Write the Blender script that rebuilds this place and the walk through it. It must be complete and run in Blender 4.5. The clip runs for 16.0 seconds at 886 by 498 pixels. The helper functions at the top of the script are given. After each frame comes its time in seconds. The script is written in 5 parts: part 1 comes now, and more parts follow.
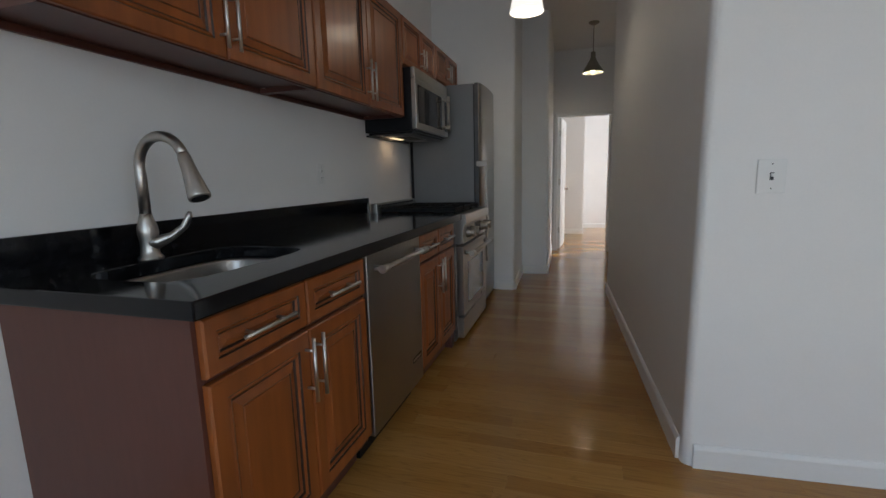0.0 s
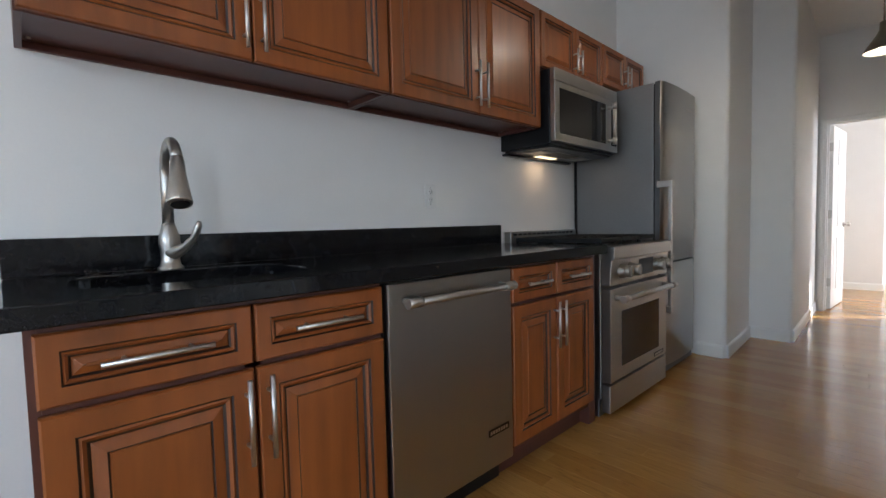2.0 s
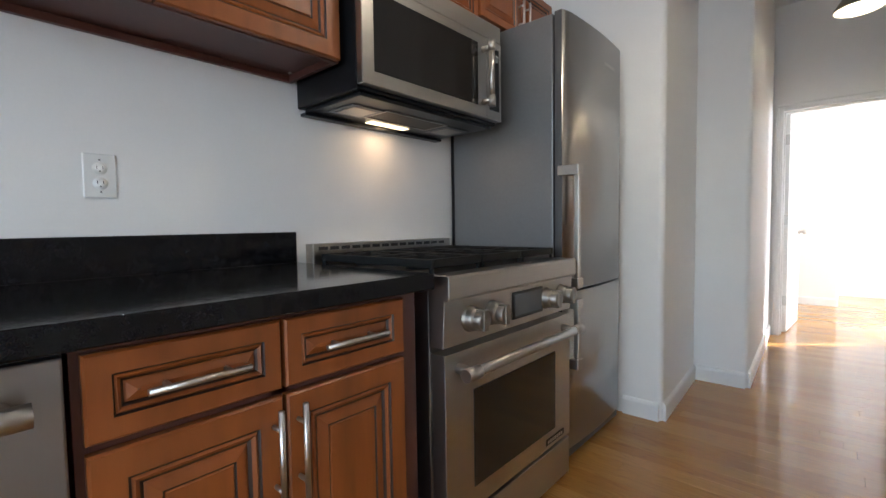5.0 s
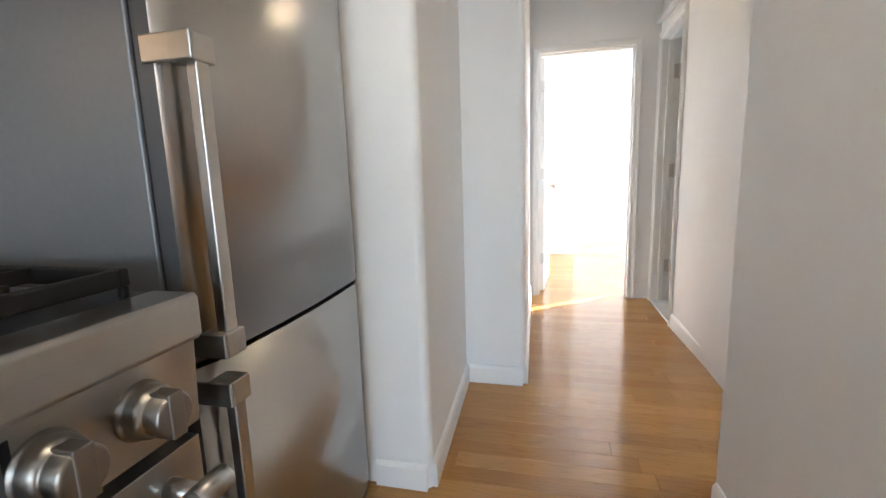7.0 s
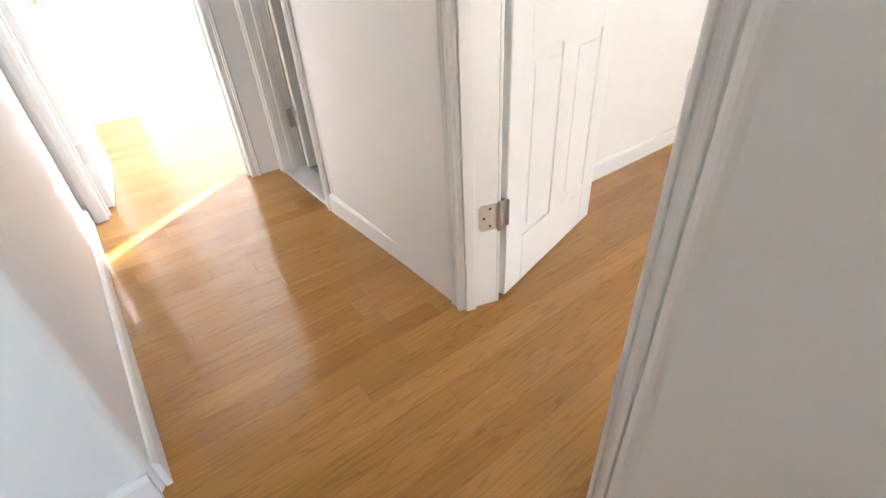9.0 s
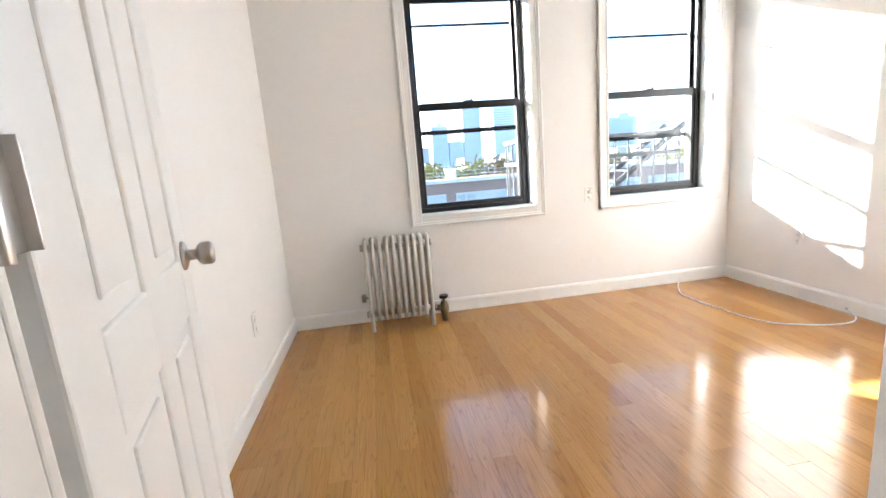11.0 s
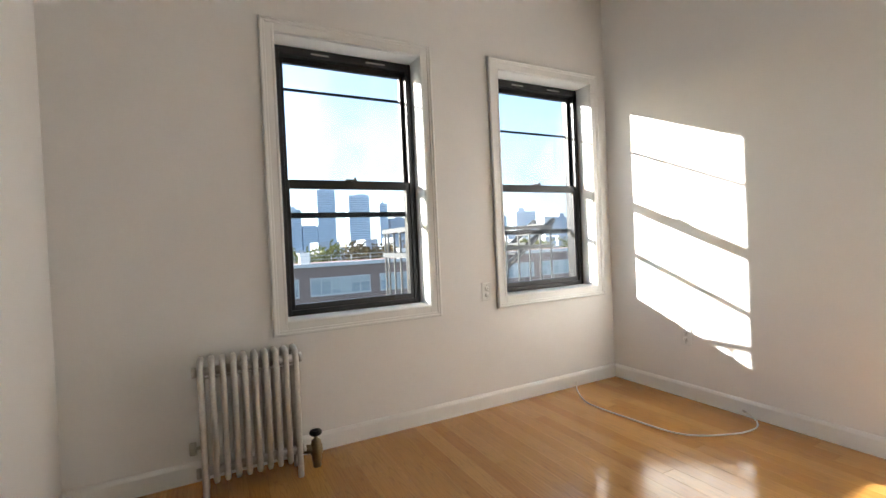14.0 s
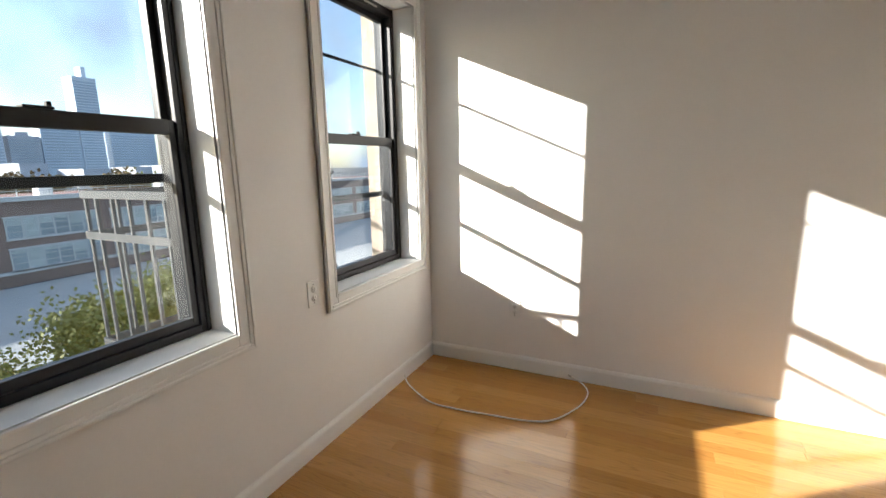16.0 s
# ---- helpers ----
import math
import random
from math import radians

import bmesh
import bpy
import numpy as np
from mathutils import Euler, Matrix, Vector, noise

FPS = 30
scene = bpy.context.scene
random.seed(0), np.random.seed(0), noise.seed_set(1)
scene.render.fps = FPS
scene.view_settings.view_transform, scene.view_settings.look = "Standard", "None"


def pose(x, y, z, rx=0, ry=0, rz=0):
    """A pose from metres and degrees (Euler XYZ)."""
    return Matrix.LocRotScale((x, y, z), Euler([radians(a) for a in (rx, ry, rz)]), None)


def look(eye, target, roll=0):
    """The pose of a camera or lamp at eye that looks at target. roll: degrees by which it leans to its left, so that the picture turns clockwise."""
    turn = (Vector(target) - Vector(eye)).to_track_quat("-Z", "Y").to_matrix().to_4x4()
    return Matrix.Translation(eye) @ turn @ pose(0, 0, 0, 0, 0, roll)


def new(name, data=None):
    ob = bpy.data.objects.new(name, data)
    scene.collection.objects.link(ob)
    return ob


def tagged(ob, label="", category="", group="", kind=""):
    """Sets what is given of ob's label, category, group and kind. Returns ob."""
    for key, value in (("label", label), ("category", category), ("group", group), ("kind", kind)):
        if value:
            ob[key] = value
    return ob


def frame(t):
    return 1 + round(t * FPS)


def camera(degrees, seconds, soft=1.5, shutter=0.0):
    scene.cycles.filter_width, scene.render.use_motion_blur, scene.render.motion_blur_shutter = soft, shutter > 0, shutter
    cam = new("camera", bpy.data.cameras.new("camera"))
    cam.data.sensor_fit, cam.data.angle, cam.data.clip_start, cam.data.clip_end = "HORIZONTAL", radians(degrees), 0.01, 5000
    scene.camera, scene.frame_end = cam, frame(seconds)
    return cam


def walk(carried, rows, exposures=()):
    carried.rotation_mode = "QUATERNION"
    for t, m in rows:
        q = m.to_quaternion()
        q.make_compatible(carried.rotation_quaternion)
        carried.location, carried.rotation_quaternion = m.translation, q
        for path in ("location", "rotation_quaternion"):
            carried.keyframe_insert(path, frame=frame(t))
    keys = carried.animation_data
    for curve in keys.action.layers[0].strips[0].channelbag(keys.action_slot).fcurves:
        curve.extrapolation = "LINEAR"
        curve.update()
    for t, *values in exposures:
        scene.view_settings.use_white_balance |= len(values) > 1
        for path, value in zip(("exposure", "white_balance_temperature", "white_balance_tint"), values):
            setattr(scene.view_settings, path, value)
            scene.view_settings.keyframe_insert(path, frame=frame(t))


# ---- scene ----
cam = camera(90.1, 16.0)
PATH = [
    (0, (1.428, -0.691, 1.146), (0.844, 1.195, 0.828), -1.4),
    (0.5, (1.461, -0.572, 1.112), (0.594, 1.222, 0.946), -1.3),
    (1, (1.482, -0.378, 1.057), (0.383, 1.288, 0.922), -1.1),
    (1.5, (1.566, -0.166, 1.03), (0.293, 1.373, 0.916), -1.4),
    (2, (1.714, 0.032, 1.032), (0.266, 1.408, 0.921), -1.4),
    (2.5, (1.798, 0.231, 1.028), (0.279, 1.527, 0.923), -1.1),
    (3, (1.833, 0.446, 1.019), (0.283, 1.707, 0.932), -1.2),
    (3.2, (1.828, 0.514, 1.032), (0.275, 1.771, 0.941), -1.0),
    (5.3, (1.409, 1.429, 1.035), (0.167, 2.992, 0.917), -0.9),
    (5.5, (1.376, 1.52, 1.039), (0.201, 3.134, 0.91), -0.9),
    (6, (1.269, 1.779, 1.038), (0.333, 3.541, 0.892), -1.2),
    (6.5, (1.226, 2.064, 1.04), (0.498, 3.919, 0.871), -1.7),
    (7, (1.198, 2.415, 1.053), (0.729, 4.331, 0.726), -1.8),
    (7.5, (1.184, 2.789, 1.049), (1.042, 4.671, 0.387), -1.4),
    (8, (1.232, 3.113, 1.033), (1.403, 4.889, 0.128), -2.4),
    (8.5, (1.239, 3.41, 1.017), (1.757, 5.029, -0.036), -2.6),
    (9, (1.307, 3.671, 1.019), (2.271, 5.024, -0.094), -3.7),
    (9.5, (1.412, 3.839, 1.019), (2.813, 4.819, -0.018), -4.1),
    (10, (1.524, 3.979, 1.02), (3.255, 4.578, 0.217), -5.6),
    (12.3, (2.06, 4.459, 1.078), (3.799, 3.508, 1.029), -3.1),
    (12.5, (2.09, 4.464, 1.076), (3.804, 3.471, 1.021), -3.1),
    (13, (2.15, 4.448, 1.074), (3.841, 3.418, 1.021), -3.0),
    (13.5, (2.237, 4.372, 1.072), (3.94, 3.345, 1.031), -2.8),
    (14, (2.398, 4.275, 1.088), (4.174, 3.357, 1.058), -2.6),
    (14.5, (2.668, 4.243, 1.113), (4.415, 3.271, 1.083), -2.0),
    (15, (2.941, 4.197, 1.166), (4.525, 2.976, 1.121), -1.6),
    (15.5, (3.208, 4.171, 1.264), (4.488, 2.638, 1.144), -1.3),
    (16, (3.475, 4.178, 1.309), (4.328, 2.408, 0.935), -1.1),
]
EXPOSURES = [(0.0, 1.65, 6000, 10), (0.5, 2.0, 5900, 10), (1.5, 2.4, 5800, 10), (3.0, 2.9, 5800, 10), (5.5, 3.3, 5800, 10), (7.0, 3.7, 5850, 10), (8.0, 3.88, 5850, 10), (9.0, 4.0, 5850, 10), (9.5, 4.15, 5800, 10), (10.0, 4.3, 5750, 10), (10.3, 4.2, 5750, 10), (12.3, 2.95, 5700, 10), (13.0, 2.8, 5850, 10), (14.5, 2.5, 6200, 10), (16.0, 2.12, 6250, 10)]
walk(cam, [(t, look(e, g, r)) for t, e, g, r in PATH], EXPOSURES)

# ---- world, sun and lights ----
SUN_WAY = Vector((-1.0, -0.78, -0.447)).normalized()
world = bpy.data.worlds.new("world")
scene.world = world
world.use_nodes = True
wn, wl = world.node_tree.nodes, world.node_tree.links
sky = wn.new("ShaderNodeTexSky")
sky.sky_type = "NISHITA"
sky.sun_disc = False
sky.sun_elevation = radians(19.4)
sky.sun_rotation = math.atan2(1.0, 0.78)
cloud = wn.new("ShaderNodeTexNoise")
cloud.inputs["Scale"].default_value = 4.5
cloud.inputs["Detail"].default_value = 8.0
cloud.inputs["Roughness"].default_value = 0.55
ramp = wn.new("ShaderNodeValToRGB")
ramp.color_ramp.elements[0].position = 0.42
ramp.color_ramp.elements[1].position = 0.62
mixc = wn.new("ShaderNodeMix")
mixc.data_type = "RGBA"
mixc.inputs["B"].default_value = (1.75, 2.1, 2.6, 1)
wl.new(cloud.outputs["Fac"], ramp.inputs["Fac"])
wl.new(ramp.outputs["Color"], mixc.inputs["Factor"])
wl.new(sky.outputs["Color"], mixc.inputs["A"])
bg = wn["Background"]
wl.new(mixc.outputs["Result"], bg.inputs["Color"])
bg.inputs["Strength"].default_value = 0.125


def lamp(name, kind, m, power, color, **more):
    data = bpy.data.lights.new(name, kind)
    data.energy, data.color = power, color
    if kind == "AREA":
        data.shape, data.size, data.size_y = "RECTANGLE", more["size"], more["size_y"]
    elif kind == "SUN":
        data.angle = more["angle"]
    else:
        data.shadow_soft_size = more["soft"]
    ob = new(name, data)
    ob.matrix_world = m
    return ob


lamp("sun", "SUN", look((20, 20, 20), Vector((20, 20, 20)) + SUN_WAY), 5.0, (1.0, 0.93, 0.82), angle=radians(0.6))
# area lamps added for daylight, at unseen living room openings behind the walker
lamp("living_window_light", "AREA", look((4.80, -1.95, 1.46), (0.0, -1.2, 1.3)), 3.8, (0.78, 0.89, 1.0), size=0.85, size_y=1.45)
lamp("living_back_fill", "AREA", look((1.9, -3.15, 1.46), (1.9, 0.0, 1.3)), 6.2, (0.76, 0.88, 1.0), size=2.5, size_y=1.45)
# area lamp added at the far room's window to strengthen its daylight
lamp("far_window_light", "AREA", look((4.80, 8.51, 1.45), (0.0, 8.51, 1.2)), 21, (0.95, 0.97, 1.0), size=0.85, size_y=1.4)

# ---- materials ----


def material(name, color, rough=0.5, metal=0.0, **k):
    """A principled material with variation at two scales: k gives vary, scale, bump, stretch, coat, second, emit."""
    mat = bpy.data.materials.new(name)
    mat.use_nodes = True
    n, l = mat.node_tree.nodes, mat.node_tree.links
    p = n["Principled BSDF"]
    p.inputs["Metallic"].default_value = metal
    p.inputs["Specular IOR Level"].default_value = k.get("spec", 0.5)
    p.inputs["Coat Weight"].default_value = k.get("coat", 0.0)
    p.inputs["Coat Roughness"].default_value = k.get("coat_rough", 0.1)
    co = n.new("ShaderNodeTexCoord")
    mp = n.new("ShaderNodeMapping")
    mp.inputs["Scale"].default_value = k.get("stretch", (1, 1, 1))
    l.new(co.outputs["Object"], mp.inputs["Vector"])
    fine, broad = n.new("ShaderNodeTexNoise"), n.new("ShaderNodeTexNoise")
    s = k.get("scale", 30.0)
    for node, sc in ((fine, s), (broad, s * 0.07)):
        node.inputs["Scale"].default_value = sc
        node.inputs["Detail"].default_value = 6.0
        l.new(mp.outputs["Vector"], node.inputs["Vector"])
    add = n.new("ShaderNodeMath")
    add.operation = "ADD"
    l.new(fine.outputs["Fac"], add.inputs[0])
    l.new(broad.outputs["Fac"], add.inputs[1])
    rp = n.new("ShaderNodeMapRange")
    rp.inputs["From Min"].default_value, rp.inputs["From Max"].default_value = 0.65, 1.35
    l.new(add.outputs[0], rp.inputs["Value"])
    mx = n.new("ShaderNodeMix")
    mx.data_type = "RGBA"
    v = k.get("vary", 0.1)
    second = k.get("second", tuple(c * (1 + v) for c in color))
    mx.inputs["A"].default_value = (*[c * (1 - v) for c in color], 1)
    mx.inputs["B"].default_value = (*second, 1)
    l.new(rp.outputs["Result"], mx.inputs["Factor"])
    l.new(mx.outputs["Result"], p.inputs["Base Color"])
    rr = n.new("ShaderNodeMapRange")
    rr.inputs["To Min"].default_value, rr.inputs["To Max"].default_value = rough * (1 - k.get("rvary", 0.12)), rough * (1 + k.get("rvary", 0.12))
    l.new(broad.outputs["Fac"], rr.inputs["Value"])
    l.new(rr.outputs["Result"], p.inputs["Roughness"])
    if k.get("bump", 0):
        b = n.new("ShaderNodeBump")
        b.inputs["Strength"].default_value = k["bump"]
        b.inputs["Distance"].default_value = k.get("depth", 0.002)
        l.new(fine.outputs["Fac"], b.inputs["Height"])
        l.new(b.outputs["Normal"], p.inputs["Normal"])
    if "emit" in k:
        p.inputs["Emission Color"].default_value = (*k["emit"][:3], 1)
        p.inputs["Emission Strength"].default_value = k["emit"][3]
    return mat


def floor_oak():
    """Honey oak: each board its own tone, stretched grain with cathedral rings, glossy varnish."""
    mat = bpy.data.materials.new("oak_boards")
    mat.use_nodes = True
    n, l = mat.node_tree.nodes, mat.node_tree.links
    p = n["Principled BSDF"]
    co, info, geo = n.new("ShaderNodeTexCoord"), n.new("ShaderNodeObjectInfo"), n.new("ShaderNodeNewGeometry")
    rnd = n.new("ShaderNodeMath")
    rnd.operation = "ADD"
    l.new(info.outputs["Random"], rnd.inputs[0])
    l.new(geo.outputs["Random Per Island"], rnd.inputs[1])
    fr = n.new("ShaderNodeMath")
    fr.operation = "FRACT"
    l.new(rnd.outputs[0], fr.inputs[0])
    off = n.new("ShaderNodeVectorMath")
    off.operation = "SCALE"
    off.inputs[0].default_value = (17.0, 9.0, 5.0)
    l.new(fr.outputs[0], off.inputs["Scale"])
    sh = n.new("ShaderNodeVectorMath")
    l.new(co.outputs["Object"], sh.inputs[0])
    l.new(off.outputs[0], sh.inputs[1])
    mp = n.new("ShaderNodeMapping")
    mp.inputs["Scale"].default_value = (0.9, 11.0, 4.0)
    l.new(sh.outputs[0], mp.inputs["Vector"])
    ring = n.new("ShaderNodeTexNoise")
    ring.inputs["Scale"].default_value, ring.inputs["Detail"].default_value = 1.3, 2.0
    l.new(mp.outputs[0], ring.inputs["Vector"])
    saw = n.new("ShaderNodeMath")
    saw.operation = "MULTIPLY"
    saw.inputs[1].default_value = 13.0
    l.new(ring.outputs["Fac"], saw.inputs[0])
    saw2 = n.new("ShaderNodeMath")
    saw2.operation = "PINGPONG"
    saw2.inputs[1].default_value = 0.5
    l.new(saw.outputs[0], saw2.inputs[0])
    fine = n.new("ShaderNodeTexNoise")
    fine.inputs["Scale"].default_value, fine.inputs["Detail"].default_value = 26.0, 5.0
    mp2 = n.new("ShaderNodeMapping")
    mp2.inputs["Scale"].default_value = (0.22, 12.0, 4.0)
    l.new(sh.outputs[0], mp2.inputs["Vector"])
    l.new(mp2.outputs[0], fine.inputs["Vector"])
    tone = n.new("ShaderNodeValToRGB")
    e = tone.color_ramp.elements
    e[0].position, e[0].color = 0.0, (0.385, 0.18, 0.040, 1)
    e[1].position, e[1].color = 1.0, (0.49, 0.255, 0.07, 1)
    mid = e.new(0.5)
    mid.color = (0.43, 0.215, 0.052, 1)
    l.new(fr.outputs[0], tone.inputs["Fac"])
    dark = n.new("ShaderNodeMapRange")
    dark.inputs["From Min"].default_value, dark.inputs["From Max"].default_value = 0.0, 0.14
    dark.inputs["To Min"].default_value, dark.inputs["To Max"].default_value = 0.80, 1.0
    l.new(saw2.outputs[0], dark.inputs["Value"])
    d2 = n.new("ShaderNodeMapRange")
    d2.inputs["From Min"].default_value, d2.inputs["From Max"].default_value = 0.3, 0.7
    d2.inputs["To Min"].default_value, d2.inputs["To Max"].default_value = 0.87, 1.07
    l.new(fine.outputs["Fac"], d2.inputs["Value"])
    mul = n.new("ShaderNodeMath")
    mul.operation = "MULTIPLY"
    l.new(dark.outputs[0], mul.inputs[0])
    l.new(d2.outputs[0], mul.inputs[1])
    sc = n.new("ShaderNodeVectorMath")
    sc.operation = "SCALE"
    l.new(tone.outputs["Color"], sc.inputs[0])
    l.new(mul.outputs[0], sc.inputs["Scale"])
    l.new(sc.outputs[0], p.inputs["Base Color"])
    wear = n.new("ShaderNodeTexNoise")
    wear.inputs["Scale"].default_value, wear.inputs["Detail"].default_value = 3.0, 5.0
    l.new(co.outputs["Object"], wear.inputs["Vector"])
    rr = n.new("ShaderNodeMapRange")
    rr.inputs["To Min"].default_value, rr.inputs["To Max"].default_value = 0.09, 0.21
    l.new(wear.outputs["Fac"], rr.inputs["Value"])
    l.new(rr.outputs[0], p.inputs["Roughness"])
    b = n.new("ShaderNodeBump")
    b.inputs["Strength"].default_value, b.inputs["Distance"].default_value = 0.08, 0.001
    l.new(mul.outputs[0], b.inputs["Height"])
    l.new(b.outputs["Normal"], p.inputs["Normal"])
    return mat


def pane_glass(name, tint=(1, 1, 1)):
    """Clear window glass: see-through, tinted to dim the view out, with a mirror layer by Fresnel."""
    mat = bpy.data.materials.new(name)
    mat.use_nodes = True
    n, l = mat.node_tree.nodes, mat.node_tree.links
    n.remove(n["Principled BSDF"])
    tr, gl, lw, mx = n.new("ShaderNodeBsdfTransparent"), n.new("ShaderNodeBsdfGlossy"), n.new("ShaderNodeLayerWeight"), n.new("ShaderNodeMixShader")
    tr.inputs["Color"].default_value = (*tint, 1)
    gl.inputs["Roughness"].default_value = 0.02
    lw.inputs["Blend"].default_value = 0.5
    pw, ad = n.new("ShaderNodeMath"), n.new("ShaderNodeMath")
    pw.operation, ad.operation = "POWER", "MULTIPLY_ADD"
    pw.inputs[1].default_value = 5.0
    ad.inputs[1].default_value, ad.inputs[2].default_value = 0.8, 0.03
    l.new(lw.outputs["Facing"], pw.inputs[0])
    l.new(pw.outputs[0], ad.inputs[0])
    l.new(ad.outputs[0], mx.inputs[0])
    l.new(tr.outputs[0], mx.inputs[1])
    l.new(gl.outputs[0], mx.inputs[2])
    l.new(mx.outputs[0], n["Material Output"].inputs["Surface"])
    return mat


def brick_skin(name, c1, c2, scale):
    mat = bpy.data.materials.new(name)
    mat.use_nodes = True
    n, l = mat.node_tree.nodes, mat.node_tree.links
    br = n.new("ShaderNodeTexBrick")
    co = n.new("ShaderNodeTexCoord")
    mp = n.new("ShaderNodeMapping")
    mp.inputs["Rotation"].default_value = (radians(90), 0, radians(90))
    l.new(co.outputs["Object"], mp.inputs["Vector"])
    l.new(mp.outputs[0], br.inputs["Vector"])
    br.inputs["Color1"].default_value, br.inputs["Color2"].default_value = (*c1, 1), (*c2, 1)
    br.inputs["Mortar"].default_value = (0.24, 0.17, 0.14, 1)
    br.inputs["Scale"].default_value = scale
    l.new(br.outputs["Color"], n["Principled BSDF"].inputs["Base Color"])
    n["Principled BSDF"].inputs["Roughness"].default_value = 0.9
    return mat


def streaked(mat):
    """Brushing across the sheet, so that reflections stretch upright."""
    n, l = mat.node_tree.nodes, mat.node_tree.links
    tan = n.new("ShaderNodeTangent")
    tan.direction_type, tan.axis = "RADIAL", "Z"
    n["Principled BSDF"].inputs["Anisotropic"].default_value = 0.75
    n["Principled BSDF"].inputs["Anisotropic Rotation"].default_value = 0.25
    l.new(tan.outputs["Tangent"], n["Principled BSDF"].inputs["Tangent"])
    return mat


M_WALL = material("wall_paint", (0.84, 0.83, 0.81), 0.55, vary=0.015, scale=120, bump=0.05, depth=0.001)
M_CEIL = material("ceiling_paint", (0.82, 0.82, 0.80), 0.8, vary=0.015, scale=60, bump=0.04)
M_TRIM = material("trim_paint", (0.83, 0.83, 0.81), 0.32, vary=0.015, scale=60, bump=0.05, depth=0.001)
M_DOOR = material("door_paint", (0.84, 0.84, 0.82), 0.35, vary=0.012, scale=80, bump=0.04, depth=0.001)
M_OAK = floor_oak()
M_SUB = material("dark_gap", (0.06, 0.03, 0.012), 0.8, vary=0.2)
M_CAB = material("cinnamon_maple", (0.25, 0.072, 0.0145), 0.36, vary=0.34, scale=22, stretch=(1, 1, 0.12), coat=0.15, coat_rough=0.2, bump=0.02)
M_GLAZE = material("dark_glaze", (0.022, 0.009, 0.006), 0.4, vary=0.25, scale=40)
M_CABSIDE = material("reddish_cabinet_laminate", (0.105, 0.037, 0.026), 0.38, vary=0.1, scale=60, stretch=(1, 1, 0.2))
M_GRANITE = material("black_granite", (0.004, 0.004, 0.0045), 0.10, vary=0.6, scale=420, second=(0.012, 0.012, 0.014), rvary=0.25, spec=0.3)
M_STEEL = material("brushed_steel", (0.45, 0.43, 0.40), 0.3, 1.0, vary=0.04, scale=90, stretch=(1, 0.05, 6), bump=0.004, depth=0.0003)
M_STEELV = material("brushed_fridge_steel", (0.40, 0.39, 0.375), 0.3, 1.0, vary=0.02, scale=120, stretch=(2, 2, 0.05), rvary=0.04)
M_FRIDGE = streaked(material("brushed_fridge_door", (0.42, 0.405, 0.385), 0.28, 1.0, vary=0.02, scale=120, stretch=(2, 2, 0.05), rvary=0.04))
M_DOOREDGE = material("dark_grey_door_edge", (0.085, 0.087, 0.092), 0.4, 0.3, vary=0.05, scale=60)
M_GREYSIDE = material("grey_painted_steel", (0.20, 0.205, 0.215), 0.42, 0.5, vary=0.05, scale=80)
M_NICKEL = material("satin_nickel", (0.46, 0.435, 0.40), 0.34, 1.0, vary=0.05, scale=80)
M_KNOB = material("dark_satin_knob_steel", (0.27, 0.25, 0.225), 0.36, 1.0, vary=0.05, scale=80)
M_CHROME = material("bright_bar_steel", (0.62, 0.60, 0.57), 0.36, 1.0, vary=0.04, scale=80)
M_IRON = material("cast_iron", (0.012, 0.012, 0.012), 0.6, spec=0.2, vary=0.25, scale=160, bump=0.15, depth=0.001)
M_BLACK = material("black_enamel", (0.009, 0.009, 0.010), 0.3, spec=0.3, vary=0.2, scale=40)
M_DGLASS = material("dark_oven_glass", (0.014, 0.012, 0.011), 0.06, vary=0.2, scale=10)
M_DISPLAY = material("grey_display", (0.12, 0.13, 0.14), 0.12, vary=0.08, scale=20)
M_FILTER = material("brown_mesh_filter", (0.10, 0.075, 0.05), 0.5, 0.7, vary=0.3, scale=400, bump=0.2)
M_BRONZE = material("dark_window_frame", (0.018, 0.018, 0.02), 0.4, 0.2, vary=0.25, scale=50, bump=0.05)
M_RAD = material("silver_radiator_paint", (0.50, 0.48, 0.45), 0.36, 0.55, vary=0.14, scale=50, bump=0.15, depth=0.001)
M_BRASS = material("old_brass", (0.20, 0.16, 0.09), 0.45, 0.8, vary=0.3, scale=60, bump=0.1)
M_PLASTIC = material("white_plastic", (0.80, 0.80, 0.78), 0.3, vary=0.015, scale=40)
M_SLOT = material("dark_slot", (0.03, 0.03, 0.03), 0.6)
M_CABLE = material("white_cable", (0.74, 0.72, 0.68), 0.5, vary=0.04, scale=40)
M_MARBLE = material("pale_marble", (0.62, 0.61, 0.6), 0.25, vary=0.15, scale=14)
M_TILE = material("grey_bath_tile", (0.22, 0.22, 0.22), 0.3, vary=0.12, scale=12)
M_BULB = material("bulb_glow", (0.9, 0.8, 0.6), 0.4, emit=(1.0, 0.80, 0.52, 2.2))
M_HOODLAMP = material("hood_lamp_glow", (0.9, 0.8, 0.6), 0.4, emit=(1.0, 0.72, 0.38, 0.4))
M_FROST = material("frosted_shade", (0.85, 0.83, 0.78), 0.4, emit=(1.0, 0.90, 0.76, 0.33))
M_SHADE = material("pewter_shade", (0.30, 0.27, 0.22), 0.4, 0.7, vary=0.1, scale=40)
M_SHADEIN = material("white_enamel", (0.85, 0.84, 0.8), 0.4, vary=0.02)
# grey pane colour holds down the brightness of the view outside
M_DIMGLASS = pane_glass("window_glass", (0.74, 0.77, 0.79))
M_BRICK = brick_skin("red_school_brick", (0.30, 0.125, 0.10), (0.36, 0.16, 0.13), 3.0)
